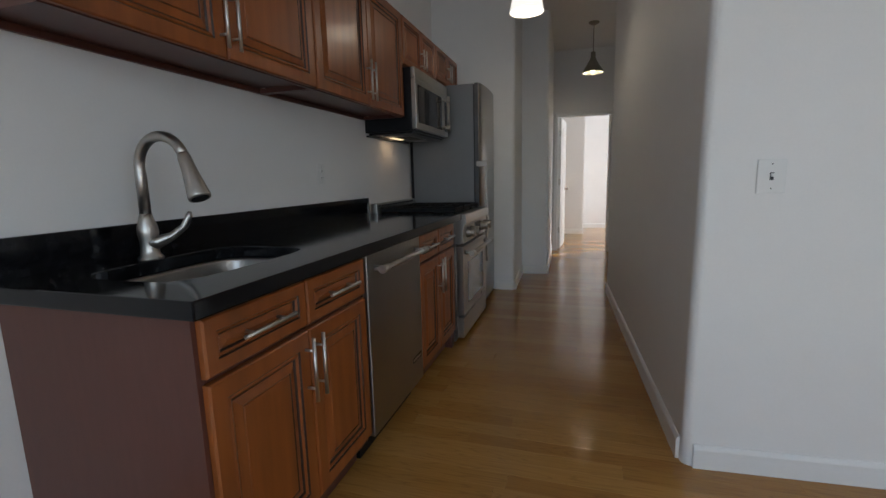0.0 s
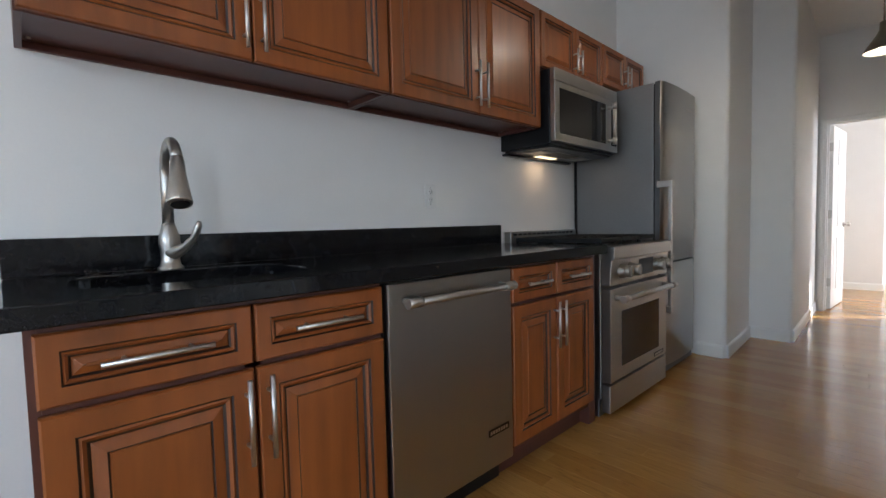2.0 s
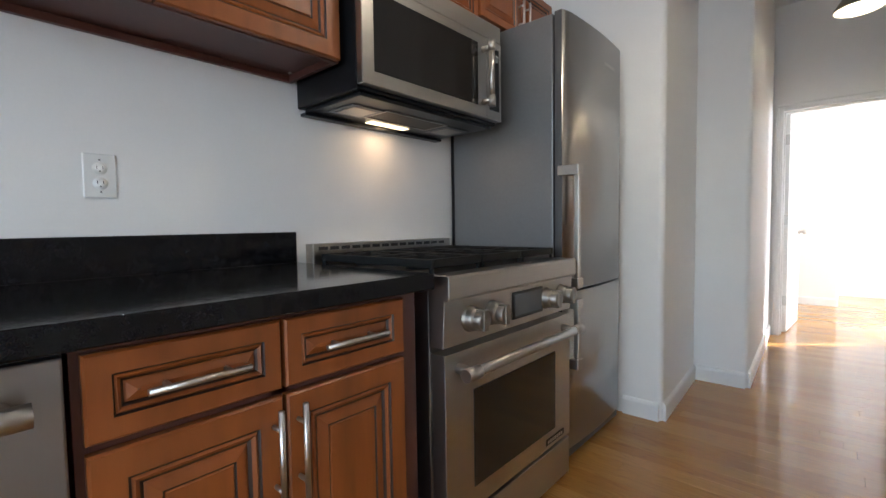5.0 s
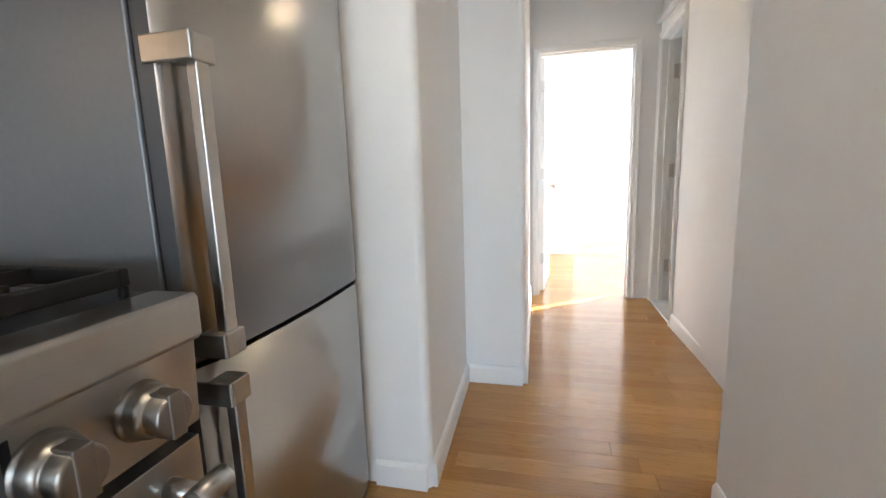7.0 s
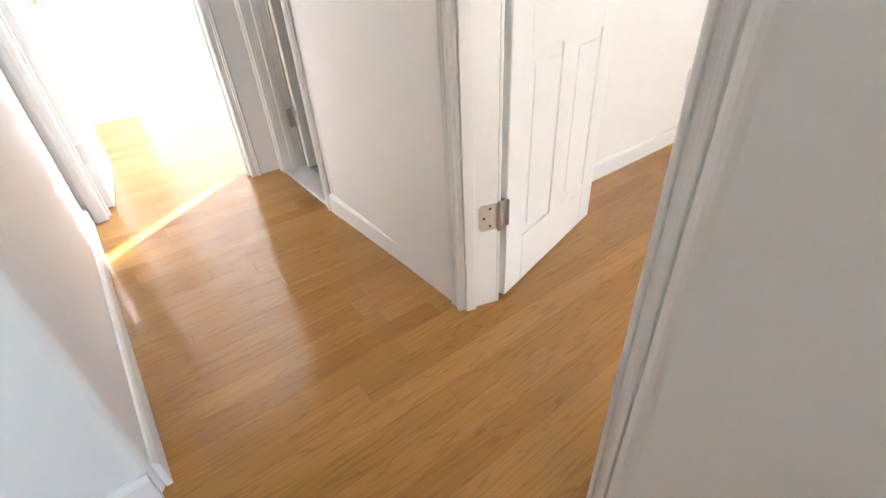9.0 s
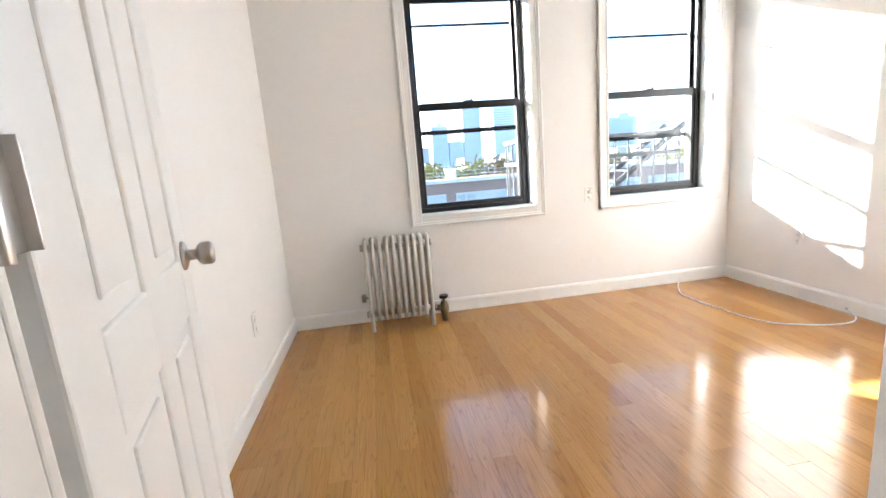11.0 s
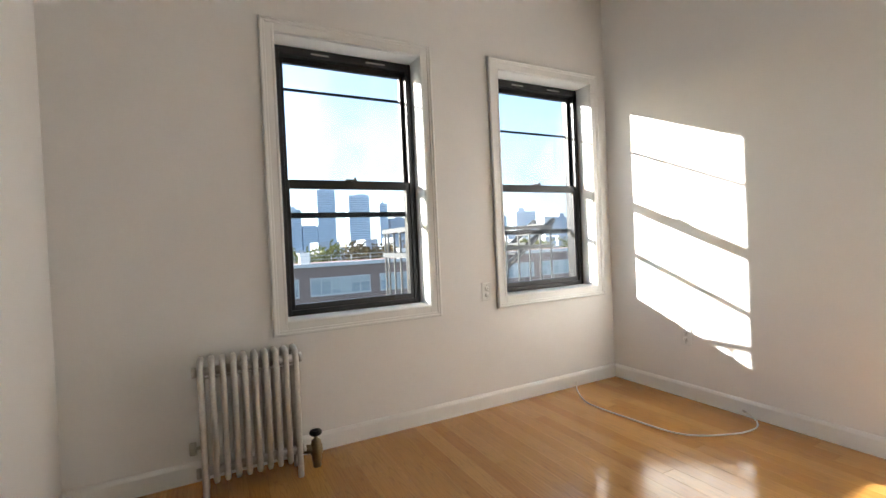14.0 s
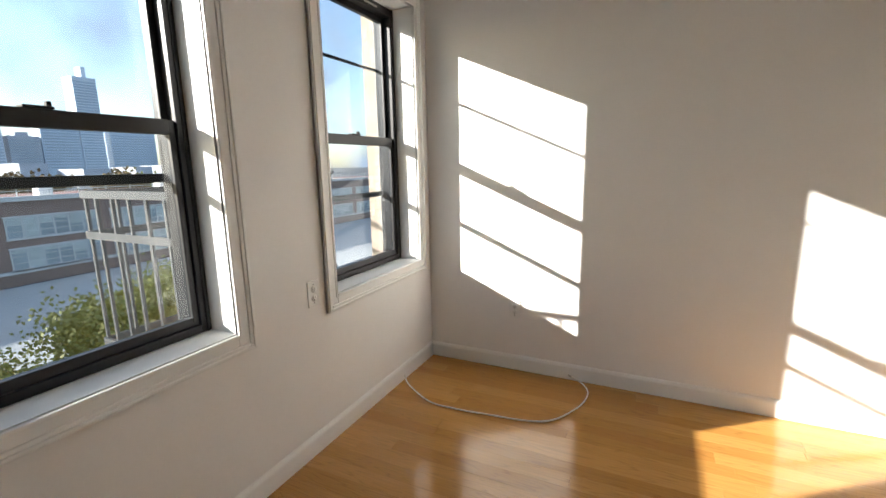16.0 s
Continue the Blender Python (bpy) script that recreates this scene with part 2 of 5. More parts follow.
M_TANBRICK = brick_skin("tan_brick", (0.42, 0.34, 0.26), (0.34, 0.27, 0.2), 5.0)
M_STONE = material("pale_coping", (0.52, 0.52, 0.50), 0.8, vary=0.12, scale=3)
M_ASPHALT = material("asphalt", (0.085, 0.085, 0.087), 0.9, vary=0.25, scale=2.0)
M_CONC = material("concrete_yard", (0.42, 0.41, 0.385), 0.9, vary=0.15, scale=1.5)
# distance haze is mixed into these four tower colours, paled towards blue-grey
M_TOWER = material("hazed_blue_grey_facade", (0.56, 0.63, 0.71), 0.5, vary=0.12, scale=0.08)
M_TOWER2 = material("haze_paled_facade", (0.66, 0.72, 0.79), 0.5, vary=0.1, scale=0.06)
M_TOWER3 = material("hazed_brown_facade", (0.47, 0.48, 0.52), 0.7, vary=0.1, scale=0.06)
M_TOWERGLASS = material("haze_paled_tower_glass", (0.40, 0.46, 0.53), 0.35, vary=0.2, scale=0.1)
M_WINFAR = material("far_window_glass", (0.26, 0.30, 0.32), 0.35, vary=0.3, scale=0.3)
M_BLIND = material("pale_window_blind", (0.40, 0.44, 0.42), 0.6, vary=0.25, scale=1.5)
M_LEAF = material("green_leaves", (0.21, 0.20, 0.035), 0.6, vary=0.5, scale=3.0)
M_LEAFY = material("autumn_leaves", (0.17, 0.11, 0.03), 0.6, vary=0.5, scale=0.7)
M_BARK = material("bark", (0.09, 0.065, 0.045), 0.9, vary=0.3, scale=12, bump=0.5)
M_CAR = material("white_car_paint", (0.6, 0.62, 0.64), 0.25, vary=0.03)
M_RUBBER = material("black_rubber", (0.02, 0.02, 0.02), 0.8)
M_RAIL = material("grey_iron_paint", (0.045, 0.045, 0.045), 0.6, vary=0.3, scale=30, bump=0.1)

# ---- shaping ----
TURNED = set()  # things whose parts are built round their own origin


def quad_box(bm, x0, x1, y0, y1, z0, z1, mi=0):
    v = [bm.verts.new(p) for p in ((x0, y0, z0), (x1, y0, z0), (x1, y1, z0), (x0, y1, z0), (x0, y0, z1), (x1, y0, z1), (x1, y1, z1), (x0, y1, z1))]
    for f in ((0, 3, 2, 1), (4, 5, 6, 7), (0, 1, 5, 4), (1, 2, 6, 5), (2, 3, 7, 6), (3, 0, 4, 7)):
        bm.faces.new([v[i] for i in f]).material_index = mi


def finish(name, bm, mats, parent=None, bevel=0.0, smooth=False, segs=2):
    bmesh.ops.recalc_face_normals(bm, faces=bm.faces)
    me = bpy.data.meshes.new(name)
    bm.to_mesh(me)
    bm.free()
    for m in mats if isinstance(mats, (list, tuple)) else [mats]:
        me.materials.append(m)
    if smooth:
        me.polygons.foreach_set("use_smooth", [True] * len(me.polygons))
    ob = new(name, me)
    if parent:
        ob.parent = parent
        if parent.type == "EMPTY" and parent.name not in TURNED:
            ob.matrix_parent_inverse = Matrix.Translation(-parent.location)
    if bevel:
        mod = ob.modifiers.new("bevel", "BEVEL")
        mod.width, mod.segments, mod.limit_method, mod.angle_limit = bevel, segs, "ANGLE", radians(40)
    return ob


def boxes(name, spans, mats, parent=None, bevel=0.0):
    """One mesh out of boxes (x0, x1, y0, y1, z0, z1[, material slot])."""
    bm = bmesh.new()
    for s in spans:
        quad_box(bm, *s)
    return finish(name, bm, mats, parent, bevel)


def prism(name, outline, z0, z1, mats, parent=None, bevel=0.0):
    bm = bmesh.new()
    lo = [bm.verts.new((x, y, z0)) for x, y in outline]
    hi = [bm.verts.new((x, y, z1)) for x, y in outline]
    n = len(outline)
    bm.faces.new(lo[::-1])
    bm.faces.new(hi)
    for i in range(n):
        bm.faces.new((lo[i], lo[(i + 1) % n], hi[(i + 1) % n], hi[i]))
    return finish(name, bm, mats, parent, bevel)


def lathe_into(bm, profile, m=None, steps=24, mi=0):
    """Turn (radius, height) points round z."""
    m = m or Matrix()
    rings = []
    for r, z in profile:
        rings.append([bm.verts.new(m @ Vector((max(r, 1e-4) * math.cos(a), max(r, 1e-4) * math.sin(a), z))) for a in (2 * math.pi * i / steps for i in range(steps))])
    for a, b in zip(rings, rings[1:]):
        for i in range(steps):
            f = bm.faces.new((a[i], a[(i + 1) % steps], b[(i + 1) % steps], b[i]))
            f.material_index, f.smooth = mi, True


def lathe(name, profile, mats, parent=None, m=None, steps=24):
    bm = bmesh.new()
    lathe_into(bm, profile, m, steps)
    return finish(name, bm, mats, parent)


def tube_into(bm, pts, radii, steps=12, mi=0):
    pts = [Vector(p) for p in pts]
    radii = radii if isinstance(radii, (list, tuple)) else [radii] * len(pts)
    rings, side = [], None
    for i, p in enumerate(pts):
        d = (pts[min(i + 1, len(pts) - 1)] - pts[max(i - 1, 0)]).normalized()
        if side is None:
            side = d.orthogonal().normalized()
        side = (side - d * side.dot(d)).normalized()
        up = d.cross(side)
        rings.append([bm.verts.new(p + radii[i] * (math.cos(a) * side + math.sin(a) * up)) for a in (2 * math.pi * k / steps for k in range(steps))])
    for a, b in zip(rings, rings[1:]):
        for k in range(steps):
            f = bm.faces.new((a[k], a[(k + 1) % steps], b[(k + 1) % steps], b[k]))
            f.smooth, f.material_index = True, mi
    bm.faces.new(rings[0][::-1]).material_index = mi
    bm.faces.new(rings[-1]).material_index = mi


def tube(name, pts, radii, mats, parent=None, steps=12):
    bm = bmesh.new()
    tube_into(bm, pts, radii, steps)
    return finish(name, bm, mats, parent)


def empty(name, label, category, at=(0, 0, 0), group=""):
    ob = new(name)
    ob.location = at
    ob.empty_display_size = 0.1
    return tagged(ob, label, category, group)


def turned(name, label, category, m, group=""):
    """A thing whose parts are built round its own origin and then set at the pose m."""
    ob = empty(name, label, category, (0, 0, 0), group)
    ob.matrix_basis = m
    TURNED.add(ob.name)
    return ob


def raised_panel(name, y0, y1, z0, z1, x, mats, parent, drawer=False):
    """A cabinet front that faces +x, with mitred frame, glazed grooves and a raised field."""
    bm = bmesh.new()
    k = 0.72 if drawer else 1.0
    # inset, height off the cabinet, slot of the band that ends here
    steps = [(0, 0.0, 0), (0, 0.015, 0), (0.004, 0.020, 0), (0.049 * k, 0.020, 0), (0.0535 * k, 0.0155, 1), (0.058 * k, 0.0185, 0), (0.065 * k, 0.0135, 0), (0.071 * k, 0.0085, 1),
             (0.075 * k, 0.0105, 0), (0.095 * k, 0.0165, 0), (0.0985 * k, 0.0135, 1), (0.101 * k, 0.0165, 0)]
    rings = []
    for inset, h, slot in steps:
        rings.append(([bm.verts.new((x + h, yy, zz)) for yy, zz in ((y0 + inset, z0 + inset), (y1 - inset, z0 + inset), (y1 - inset, z1 - inset), (y0 + inset, z1 - inset))], slot))
    for (a, _), (b, slot) in zip(rings, rings[1:]):
        for i in range(4):
            bm.faces.new((a[i], a[(i + 1) % 4], b[(i + 1) % 4], b[i])).material_index = slot
    bm.faces.new(rings[-1][0])
    bm.faces.new(rings[0][0][::-1])
    return finish(name, bm, mats, parent)


def bar_pull(parent, p0, p1, out=0.032, r=0.006):
    """A straight steel bar on two posts; p0 and p1 are its ends on the front."""
    bm = bmesh.new()
    p0, p1 = Vector(p0), Vector(p1)
    o = Vector((out, 0, 0))
    tube_into(bm, [p0 + o, p1 + o], r, 10)
    for f in (0.2, 0.8):
        q = p0.lerp(p1, f)
        tube_into(bm, [q, q + o], r * 0.8, 8)
    return finish("handle", bm, M_CHROME, parent)

# ---- the large structure ----
H = 2.9
WX, RY, LY = 4.83, 1.57, 4.90   # window wall, bedroom's sunlit wall, bedroom's door-side wall
HX0, HX1 = 2.0, 2.11           # hall's wall towards the bedroom
DY = 6.245                       # wall at the hall's end
W1, W2 = (3.125, 3.95), (1.732, 2.56)
SILL, HEAD = 0.712, 2.215
BATH, END = (5.595, 6.160), (1.108, 1.822)
DOORTOP = 1.99


def structure(ob, label):
    return tagged(ob, label, "", "", "structure")


def rounded(x, y, r, a0, a1, n=6):
    return [(x + r * math.cos(radians(a0 + (a1 - a0) * i / n)), y + r * math.sin(radians(a0 + (a1 - a0) * i / n))) for i in range(n + 1)]


structure(boxes("floor", [(-0.2, 5.1, -3.35, 9.9, -0.15, -0.016)], M_SUB), "honey oak strip floor with glossy varnish")
floor_ob = bpy.data.objects["floor"]
structure(boxes("ceiling", [(-0.2, 5.1, -3.35, 9.9, H, H + 0.12)], M_CEIL), "plain white painted ceiling")
structure(boxes("wall_kitchen", [(-0.2, 0.0, -3.2, 3.72, -0.014, H)], M_WALL), "white painted kitchen wall behind the counter")
structure(prism("wall_pier", [(-0.2, 3.72)] + rounded(0.787, 3.743, 0.03, -90, 0) + [(0.787, 4.53), (-0.2, 4.53)], -0.014, H, M_WALL), "white wall pier with a rounded corner beside the refrigerator")
structure(prism("wall_hall_west", [(-0.2, 4.533)] + rounded(1.052, 4.563, 0.03, -90, 0) + [(1.030, DY), (-0.2, DY)], -0.014, H, M_WALL), "white hall wall with a rounded corner")
structure(boxes("wall_hall_end", [(-0.2, END[0] - 0.016, DY + 0.002, DY + 0.12, -0.014, H), (END[1] + 0.016, WX, DY + 0.002, DY + 0.12, -0.014, H),
                                  (END[0] - 0.016, END[1] + 0.016, DY + 0.002, DY + 0.12, DOORTOP + 0.016, H)], M_WALL), "white wall with a doorway at the hall's end")
# the bedroom doorway stands askew: NEAR is its nearer edge, U runs along it, V through it
DV = 0.125
NEAR, U, V, BW = Vector((1.79, 3.889)), Vector((0.307, 0.9517)), Vector((0.9517, -0.307)), 0.71


def askew(u, v):
    p = NEAR + U * u + V * v
    return (p.x, p.y)


structure(prism("wall_hall_east", [askew(BW + 0.016, 0), askew(BW + 0.016, DV), (HX1, BATH[0] - 0.016), (HX0, BATH[0] - 0.016)], -0.014, H, M_WALL), "white hall wall between the bedroom and bathroom doors")
structure(boxes("wall_bath", [(HX0, HX1, BATH[1] + 0.016, DY, -0.014, H), (HX0, HX1, BATH[0] - 0.016, BATH[1] + 0.016, DOORTOP + 0.016, H)], M_WALL), "white wall round the bathroom doorway")
structure(prism("wall_over_door", [askew(-0.016, 0), askew(-0.016, DV), askew(BW + 0.016, DV), askew(BW + 0.016, 0)], DOORTOP + 0.016, H, M_WALL), "white wall above the bedroom doorway")
structure(prism("wall_bedroom_south", rounded(1.871, 1.138, 0.033, 183, 274) + [(WX, 1.320), (WX, RY - 0.002), (HX1, RY - 0.002), (HX1, 3.78), askew(-0.016, DV), askew(-0.016, 0), askew(-0.060, 0)]
                + rounded(1.739, 3.803, 0.033, 92, 183), -0.014, H, M_WALL), "white wall with rounded corners between kitchen and bedroom")
structure(boxes("wall_bedroom_north", [(HX1, WX, LY, LY + 0.12, -0.014, H)], M_WALL), "white bedroom wall behind the open door")
# the second span is an unseen living room opening, added to admit daylight
FARW, LIVGAP = (8.0, 9.02), (-2.4, -1.5)


def pierced(name, x0, x1, y0, y1, holes, label):
    spans, y = [], y0
    for a, b in holes:
        spans += [(x0, x1, y, a, -0.014, H), (x0, x1, a, b, -0.014, SILL), (x0, x1, a, b, HEAD, H)]
        y = b
    spans.append((x0, x1, y, y1, -0.014, H))
    structure(boxes(name, spans, M_WALL), label)


pierced("wall_window", WX, WX + 0.27, -3.2, 9.9, [LIVGAP, W2, W1, FARW], "white painted outer wall with deep window openings")
# unseen wall; its wide opening is added to light the kitchen from behind
structure(boxes("wall_living_back", [(-0.2, 0.6, -3.4, -3.2, -0.014, H), (3.2, 5.1, -3.4, -3.2, -0.014, H), (0.6, 3.2, -3.4, -3.2, -0.014, SILL), (0.6, 3.2, -3.4, -3.2, HEAD, H)], M_WALL), "white living room wall with a wide window opening")
structure(boxes("wall_far_back", [(-0.2, WX, 9.36, 9.9, -0.014, H)], M_WALL), "white back wall of the far bedroom")
structure(boxes("wall_far_west", [(-0.2, 0.3, DY + 0.12, 9.36, -0.014, H), (0.3, 1.497, 8.29, 9.36, -0.014, H)], M_WALL), "white closet block in the far bedroom")
structure(boxes("bathroom_floor", [(HX1, WX, LY + 0.12, DY, -0.014, 0.006)], M_TILE), "grey tiled bathroom floor")
structure(boxes("threshold", [(HX0 - 0.008, HX1 + 0.01, BATH[0] + 0.002, BATH[1] - 0.002, -0.01, 0.014)], M_MARBLE, bevel=0.004), "pale marble threshold under the bathroom door")


def baseboard(p, q, out):
    """A board along the wall's foot from p to q; out is the way it stands off the wall."""
    (x0, y0), (x1, y1) = p, q
    d, o = Vector((x1 - x0, y1 - y0, 0)), Vector((*out, 0))
    bm = bmesh.new()
    prof = [(0, 0.0), (0.014, 0.0), (0.014, 0.078), (0.011, 0.086), (0.006, 0.094), (0, 0.096)]
    ends = []
    for f in (0, 1):
        ends.append([bm.verts.new(Vector((x0, y0, 0)) + d * f + o * (a + 0.0005) + Vector((0, 0, z))) for a, z in prof])
    n = len(prof)
    for i in range(n):
        bm.faces.new((ends[0][i], ends[0][(i + 1) % n], ends[1][(i + 1) % n], ends[1][i]))
    bm.faces.new(ends[0][::-1])
    bm.faces.new(ends[1])
    return structure(finish("baseboard", bm, M_TRIM), "white painted baseboard")


CW = 0.056
baseboard((0.62, 3.713), (0.803, 3.713), (0, -1))
baseboard((0.817, 3.728), (0.787, 4.53), (1, 0))
baseboard((0.802, 4.533), (1.072, 4.533), (0, -1))
baseboard((1.082, 4.548), (1.032, DY - 0.02), (1, 0))
baseboard((1.838, 1.145), (1.706, 3.797), (-0.9988, -0.0496))
baseboard((2.034, 4.632), (HX0, BATH[0] - CW - 0.004), (-1, -0.036))
baseboard((1.876, 1.105), (WX, 1.320), (0.0726, -0.9974))
baseboard((0, -3.2), (0, -0.04), (1, 0))
baseboard((0.015, -3.2), (WX, -3.2), (0, 1))
baseboard((WX, RY + 0.015), (WX, LY - 0.015), (-1, 0))
baseboard((HX1, RY), (WX, RY), (0, 1))
baseboard((HX1, LY), (WX, LY), (0, -1))
baseboard((HX1, RY + 0.015), (HX1, 3.69), (1, 0))
baseboard((0.31, 8.29), (1.497, 8.29), (0, -1))
baseboard((1.497, 8.29), (1.497, 9.34), (1, 0))
baseboard((1.513, 9.36), (WX, 9.36), (0, -1))
baseboard((0.3, DY + 0.14), (0.3, 8.27), (1, 0))


def casing_bars(a0, a1, top, face, way):
    """Moulded casing round a doorway, as boxes (along, out, up): face is the wall's plane, way its outward sign."""
    out = []
    for lo, hi, depth in ((0.0, CW, 0.011), (0.004, 0.016, 0.014), (0.032, CW - 0.003, 0.017), (0.041, CW - 0.007, 0.021)):
        f0, f1 = sorted((face + way * 0.001, face + way * depth))
        out += [(a0 - hi, a0 - lo, f0, f1, 0.0, top + hi), (a1 + lo, a1 + hi, f0, f1, 0.0, top + hi), (a0 - lo, a1 + lo, f0, f1, top + lo, top + hi)]
    return out


def doorway(name, a0, a1, f0, f1, along, label, stop):
    """Jamb lining, stop and casings on both faces of a doorway."""
    t = 0.015
    spans = [(a0 - t, a0, f0 - 0.001, f1 + 0.001, 0, DOORTOP), (a1, a1 + t, f0 - 0.001, f1 + 0.001, 0, DOORTOP), (a0 - t, a1 + t, f0 - 0.001, f1 + 0.001, DOORTOP, DOORTOP + t)]
    spans += [(a0, a0 + 0.011, stop - 0.018, stop + 0.018, 0, DOORTOP), (a1 - 0.011, a1, stop - 0.018, stop + 0.018, 0, DOORTOP), (a0 + 0.011, a1 - 0.011, stop - 0.018, stop + 0.018, DOORTOP - 0.011, DOORTOP)]
    spans += casing_bars(a0, a1, DOORTOP, f0, -1) + casing_bars(a0, a1, DOORTOP, f1, 1)
    if along == "y":
        spans = [(c, d, a, b, e, f) for a, b, c, d, e, f in spans]
    return structure(boxes(name, spans, M_TRIM, bevel=0.0025), label)


doorway("door_frame_1", END[0], END[1], DY + 0.002, DY + 0.12, "x", "white moulded door frame at the hall's end", DY + 0.05)
doorway("door_frame_2", 0.0, BW, 0.0, DV, "y", "white moulded bedroom door frame", 0.03).matrix_basis = pose(NEAR.x, NEAR.y, 0, 0, 0, -17.88)
doorway("door_frame_3", BATH[0], BATH[1], HX0, HX1, "y", "white moulded bathroom door frame", HX0 + 0.055)


def door_leaf(name, w, m, label, hinges=(0.30, 1.04, 1.76), knob_at=0.92, jamb=None):
    """A six-panel leaf: x along its width from the hinge edge, thickness towards -y, with hinges and a knob on both faces."""
    ob = turned(name, label, "door", m)
    t, z0, z1 = 0.035, 0.008, DOORTOP - 0.004
    bm = bmesh.new()
    st, mid = 0.105, 0.09
    quad_box(bm, 0.004, w - 0.004, -t + 0.007, -0.007, z0 + 0.004, z1 - 0.004)
    quad_box(bm, 0, st, -t, 0, z0, z1)
    quad_box(bm, w - st, w, -t, 0, z0, z1)
    quad_box(bm, w / 2 - mid / 2, w / 2 + mid / 2, -t, 0, z0, z1)
    rows = [(z0, 0.20), (0.78, 0.90), (1.48, 1.58), (z1 - 0.12, z1)]
    for a, b in rows:
        quad_box(bm, st, w - st, -t + 0.0002, -0.0002, a, b)
    for (x0, x1) in ((st, w / 2 - mid / 2), (w / 2 + mid / 2, w - st)):
        for (_, a), (b, _) in zip(rows, rows[1:]):
            quad_box(bm, x0 + 0.03, x1 - 0.03, -t + 0.002, -0.002, a + 0.03, b - 0.03)
    finish("leaf", bm, M_DOOR, ob, bevel=0.004)
    bm = bmesh.new()
    for s in (1, -1):
        face = 0.0 if s > 0 else -t
        q = Matrix.Translation((w - 0.06, face, knob_at)) @ pose(0, 0, 0, -90 * s, 0, 0)
        lathe_into(bm, [(0, -0.001), (0.031, 0), (0.031, 0.004), (0.024, 0.008), (0.012, 0.012), (0.011, 0.026), (0.020, 0.031), (0.025, 0.038), (0.025, 0.054), (0.021, 0.060), (0, 0.061)], q, 20)
    finish("knob", bm, M_NICKEL, ob)
    for hz in hinges:
        hb = bmesh.new()
        quad_box(hb, -0.0005 - 0.0025, 0.0, -t * 0.92, 0.003, hz - 0.045, hz + 0.045)
        if jamb:
            # the plate let into the jamb: its corner by the knuckle, the way it runs and the way it faces
            way, out = Vector((-V.x, -V.y, 0)), Vector((-U.x, -U.y, 0))
            inv = m.inverted()
            edge = Vector((*jamb, hz))
            rim = [(0.0, -0.045), (0.052, -0.045), (0.062, -0.035), (0.062, 0.035), (0.052, 0.045), (0.0, 0.045)]
            lo, hi = ([hb.verts.new(inv @ (edge + way * a + out * d + Vector((0, 0, b)))) for a, b in rim] for d in (0.0005, 0.003))
            hb.faces.new(lo[::-1])
            hb.faces.new(hi)
            for i in range(6):
                hb.faces.new((lo[i], lo[(i + 1) % 6], hi[(i + 1) % 6], hi[i]))
            pin = inv @ (edge - way * 0.006 + out * 0.008)
            tube_into(hb, [pin - Vector((0, 0, 0.050)), pin + Vector((0, 0, 0.050))], 0.0068, 12)
            quad_box(hb, pin.x, 0.0, pin.y - 0.0015, pin.y + 0.0015, hz - 0.045, hz + 0.045)
            quad_box(hb, -0.0035, -0.0005, -0.045, pin.y, hz - 0.045, hz + 0.045)
            screws = bmesh.new()
            for a, b in ((0.025, -0.03), (0.045, 0.0), (0.025, 0.03)):
                c = inv @ (edge + way * a + out * 0.0032 + Vector((0, 0, b)))
                lathe_into(screws, [(0.0045, 0.0), (0.0045, 0.0006), (0.0, 0.0008)], Matrix.Translation(c) @ Vector((0, 0, 1)).rotation_difference(inv.to_3x3() @ out).to_matrix().to_4x4(), 10)
            finish("screw", screws, M_SLOT, ob)
        else:
            quad_box(hb, -0.042, -0.007, 0.001, 0.004, hz - 0.05, hz + 0.05)
            tube_into(hb, [(-0.006, 0.006, hz - 0.056), (-0.006, 0.006, hz + 0.056)], 0.0062, 10)
        finish("hinge", hb, M_CHROME, ob, bevel=0.001)
    return ob


door_leaf("door", 0.69, pose(2.158, 4.558, 0, 0, 0, 13.5), "white six-panel bedroom door standing wide open", (0.344, 1.05, 1.75), 0.90, askew(BW, DV))
door_leaf("door", 0.56, pose(2.120, 6.150, 0, 0, 0, 2), "white panelled bathroom door standing open")
door_leaf("door", 0.685, pose(1.114, DY + 0.130, 0, 0, 0, 86), "white panelled door at the hall's end, standing open")

# ---- windows ----


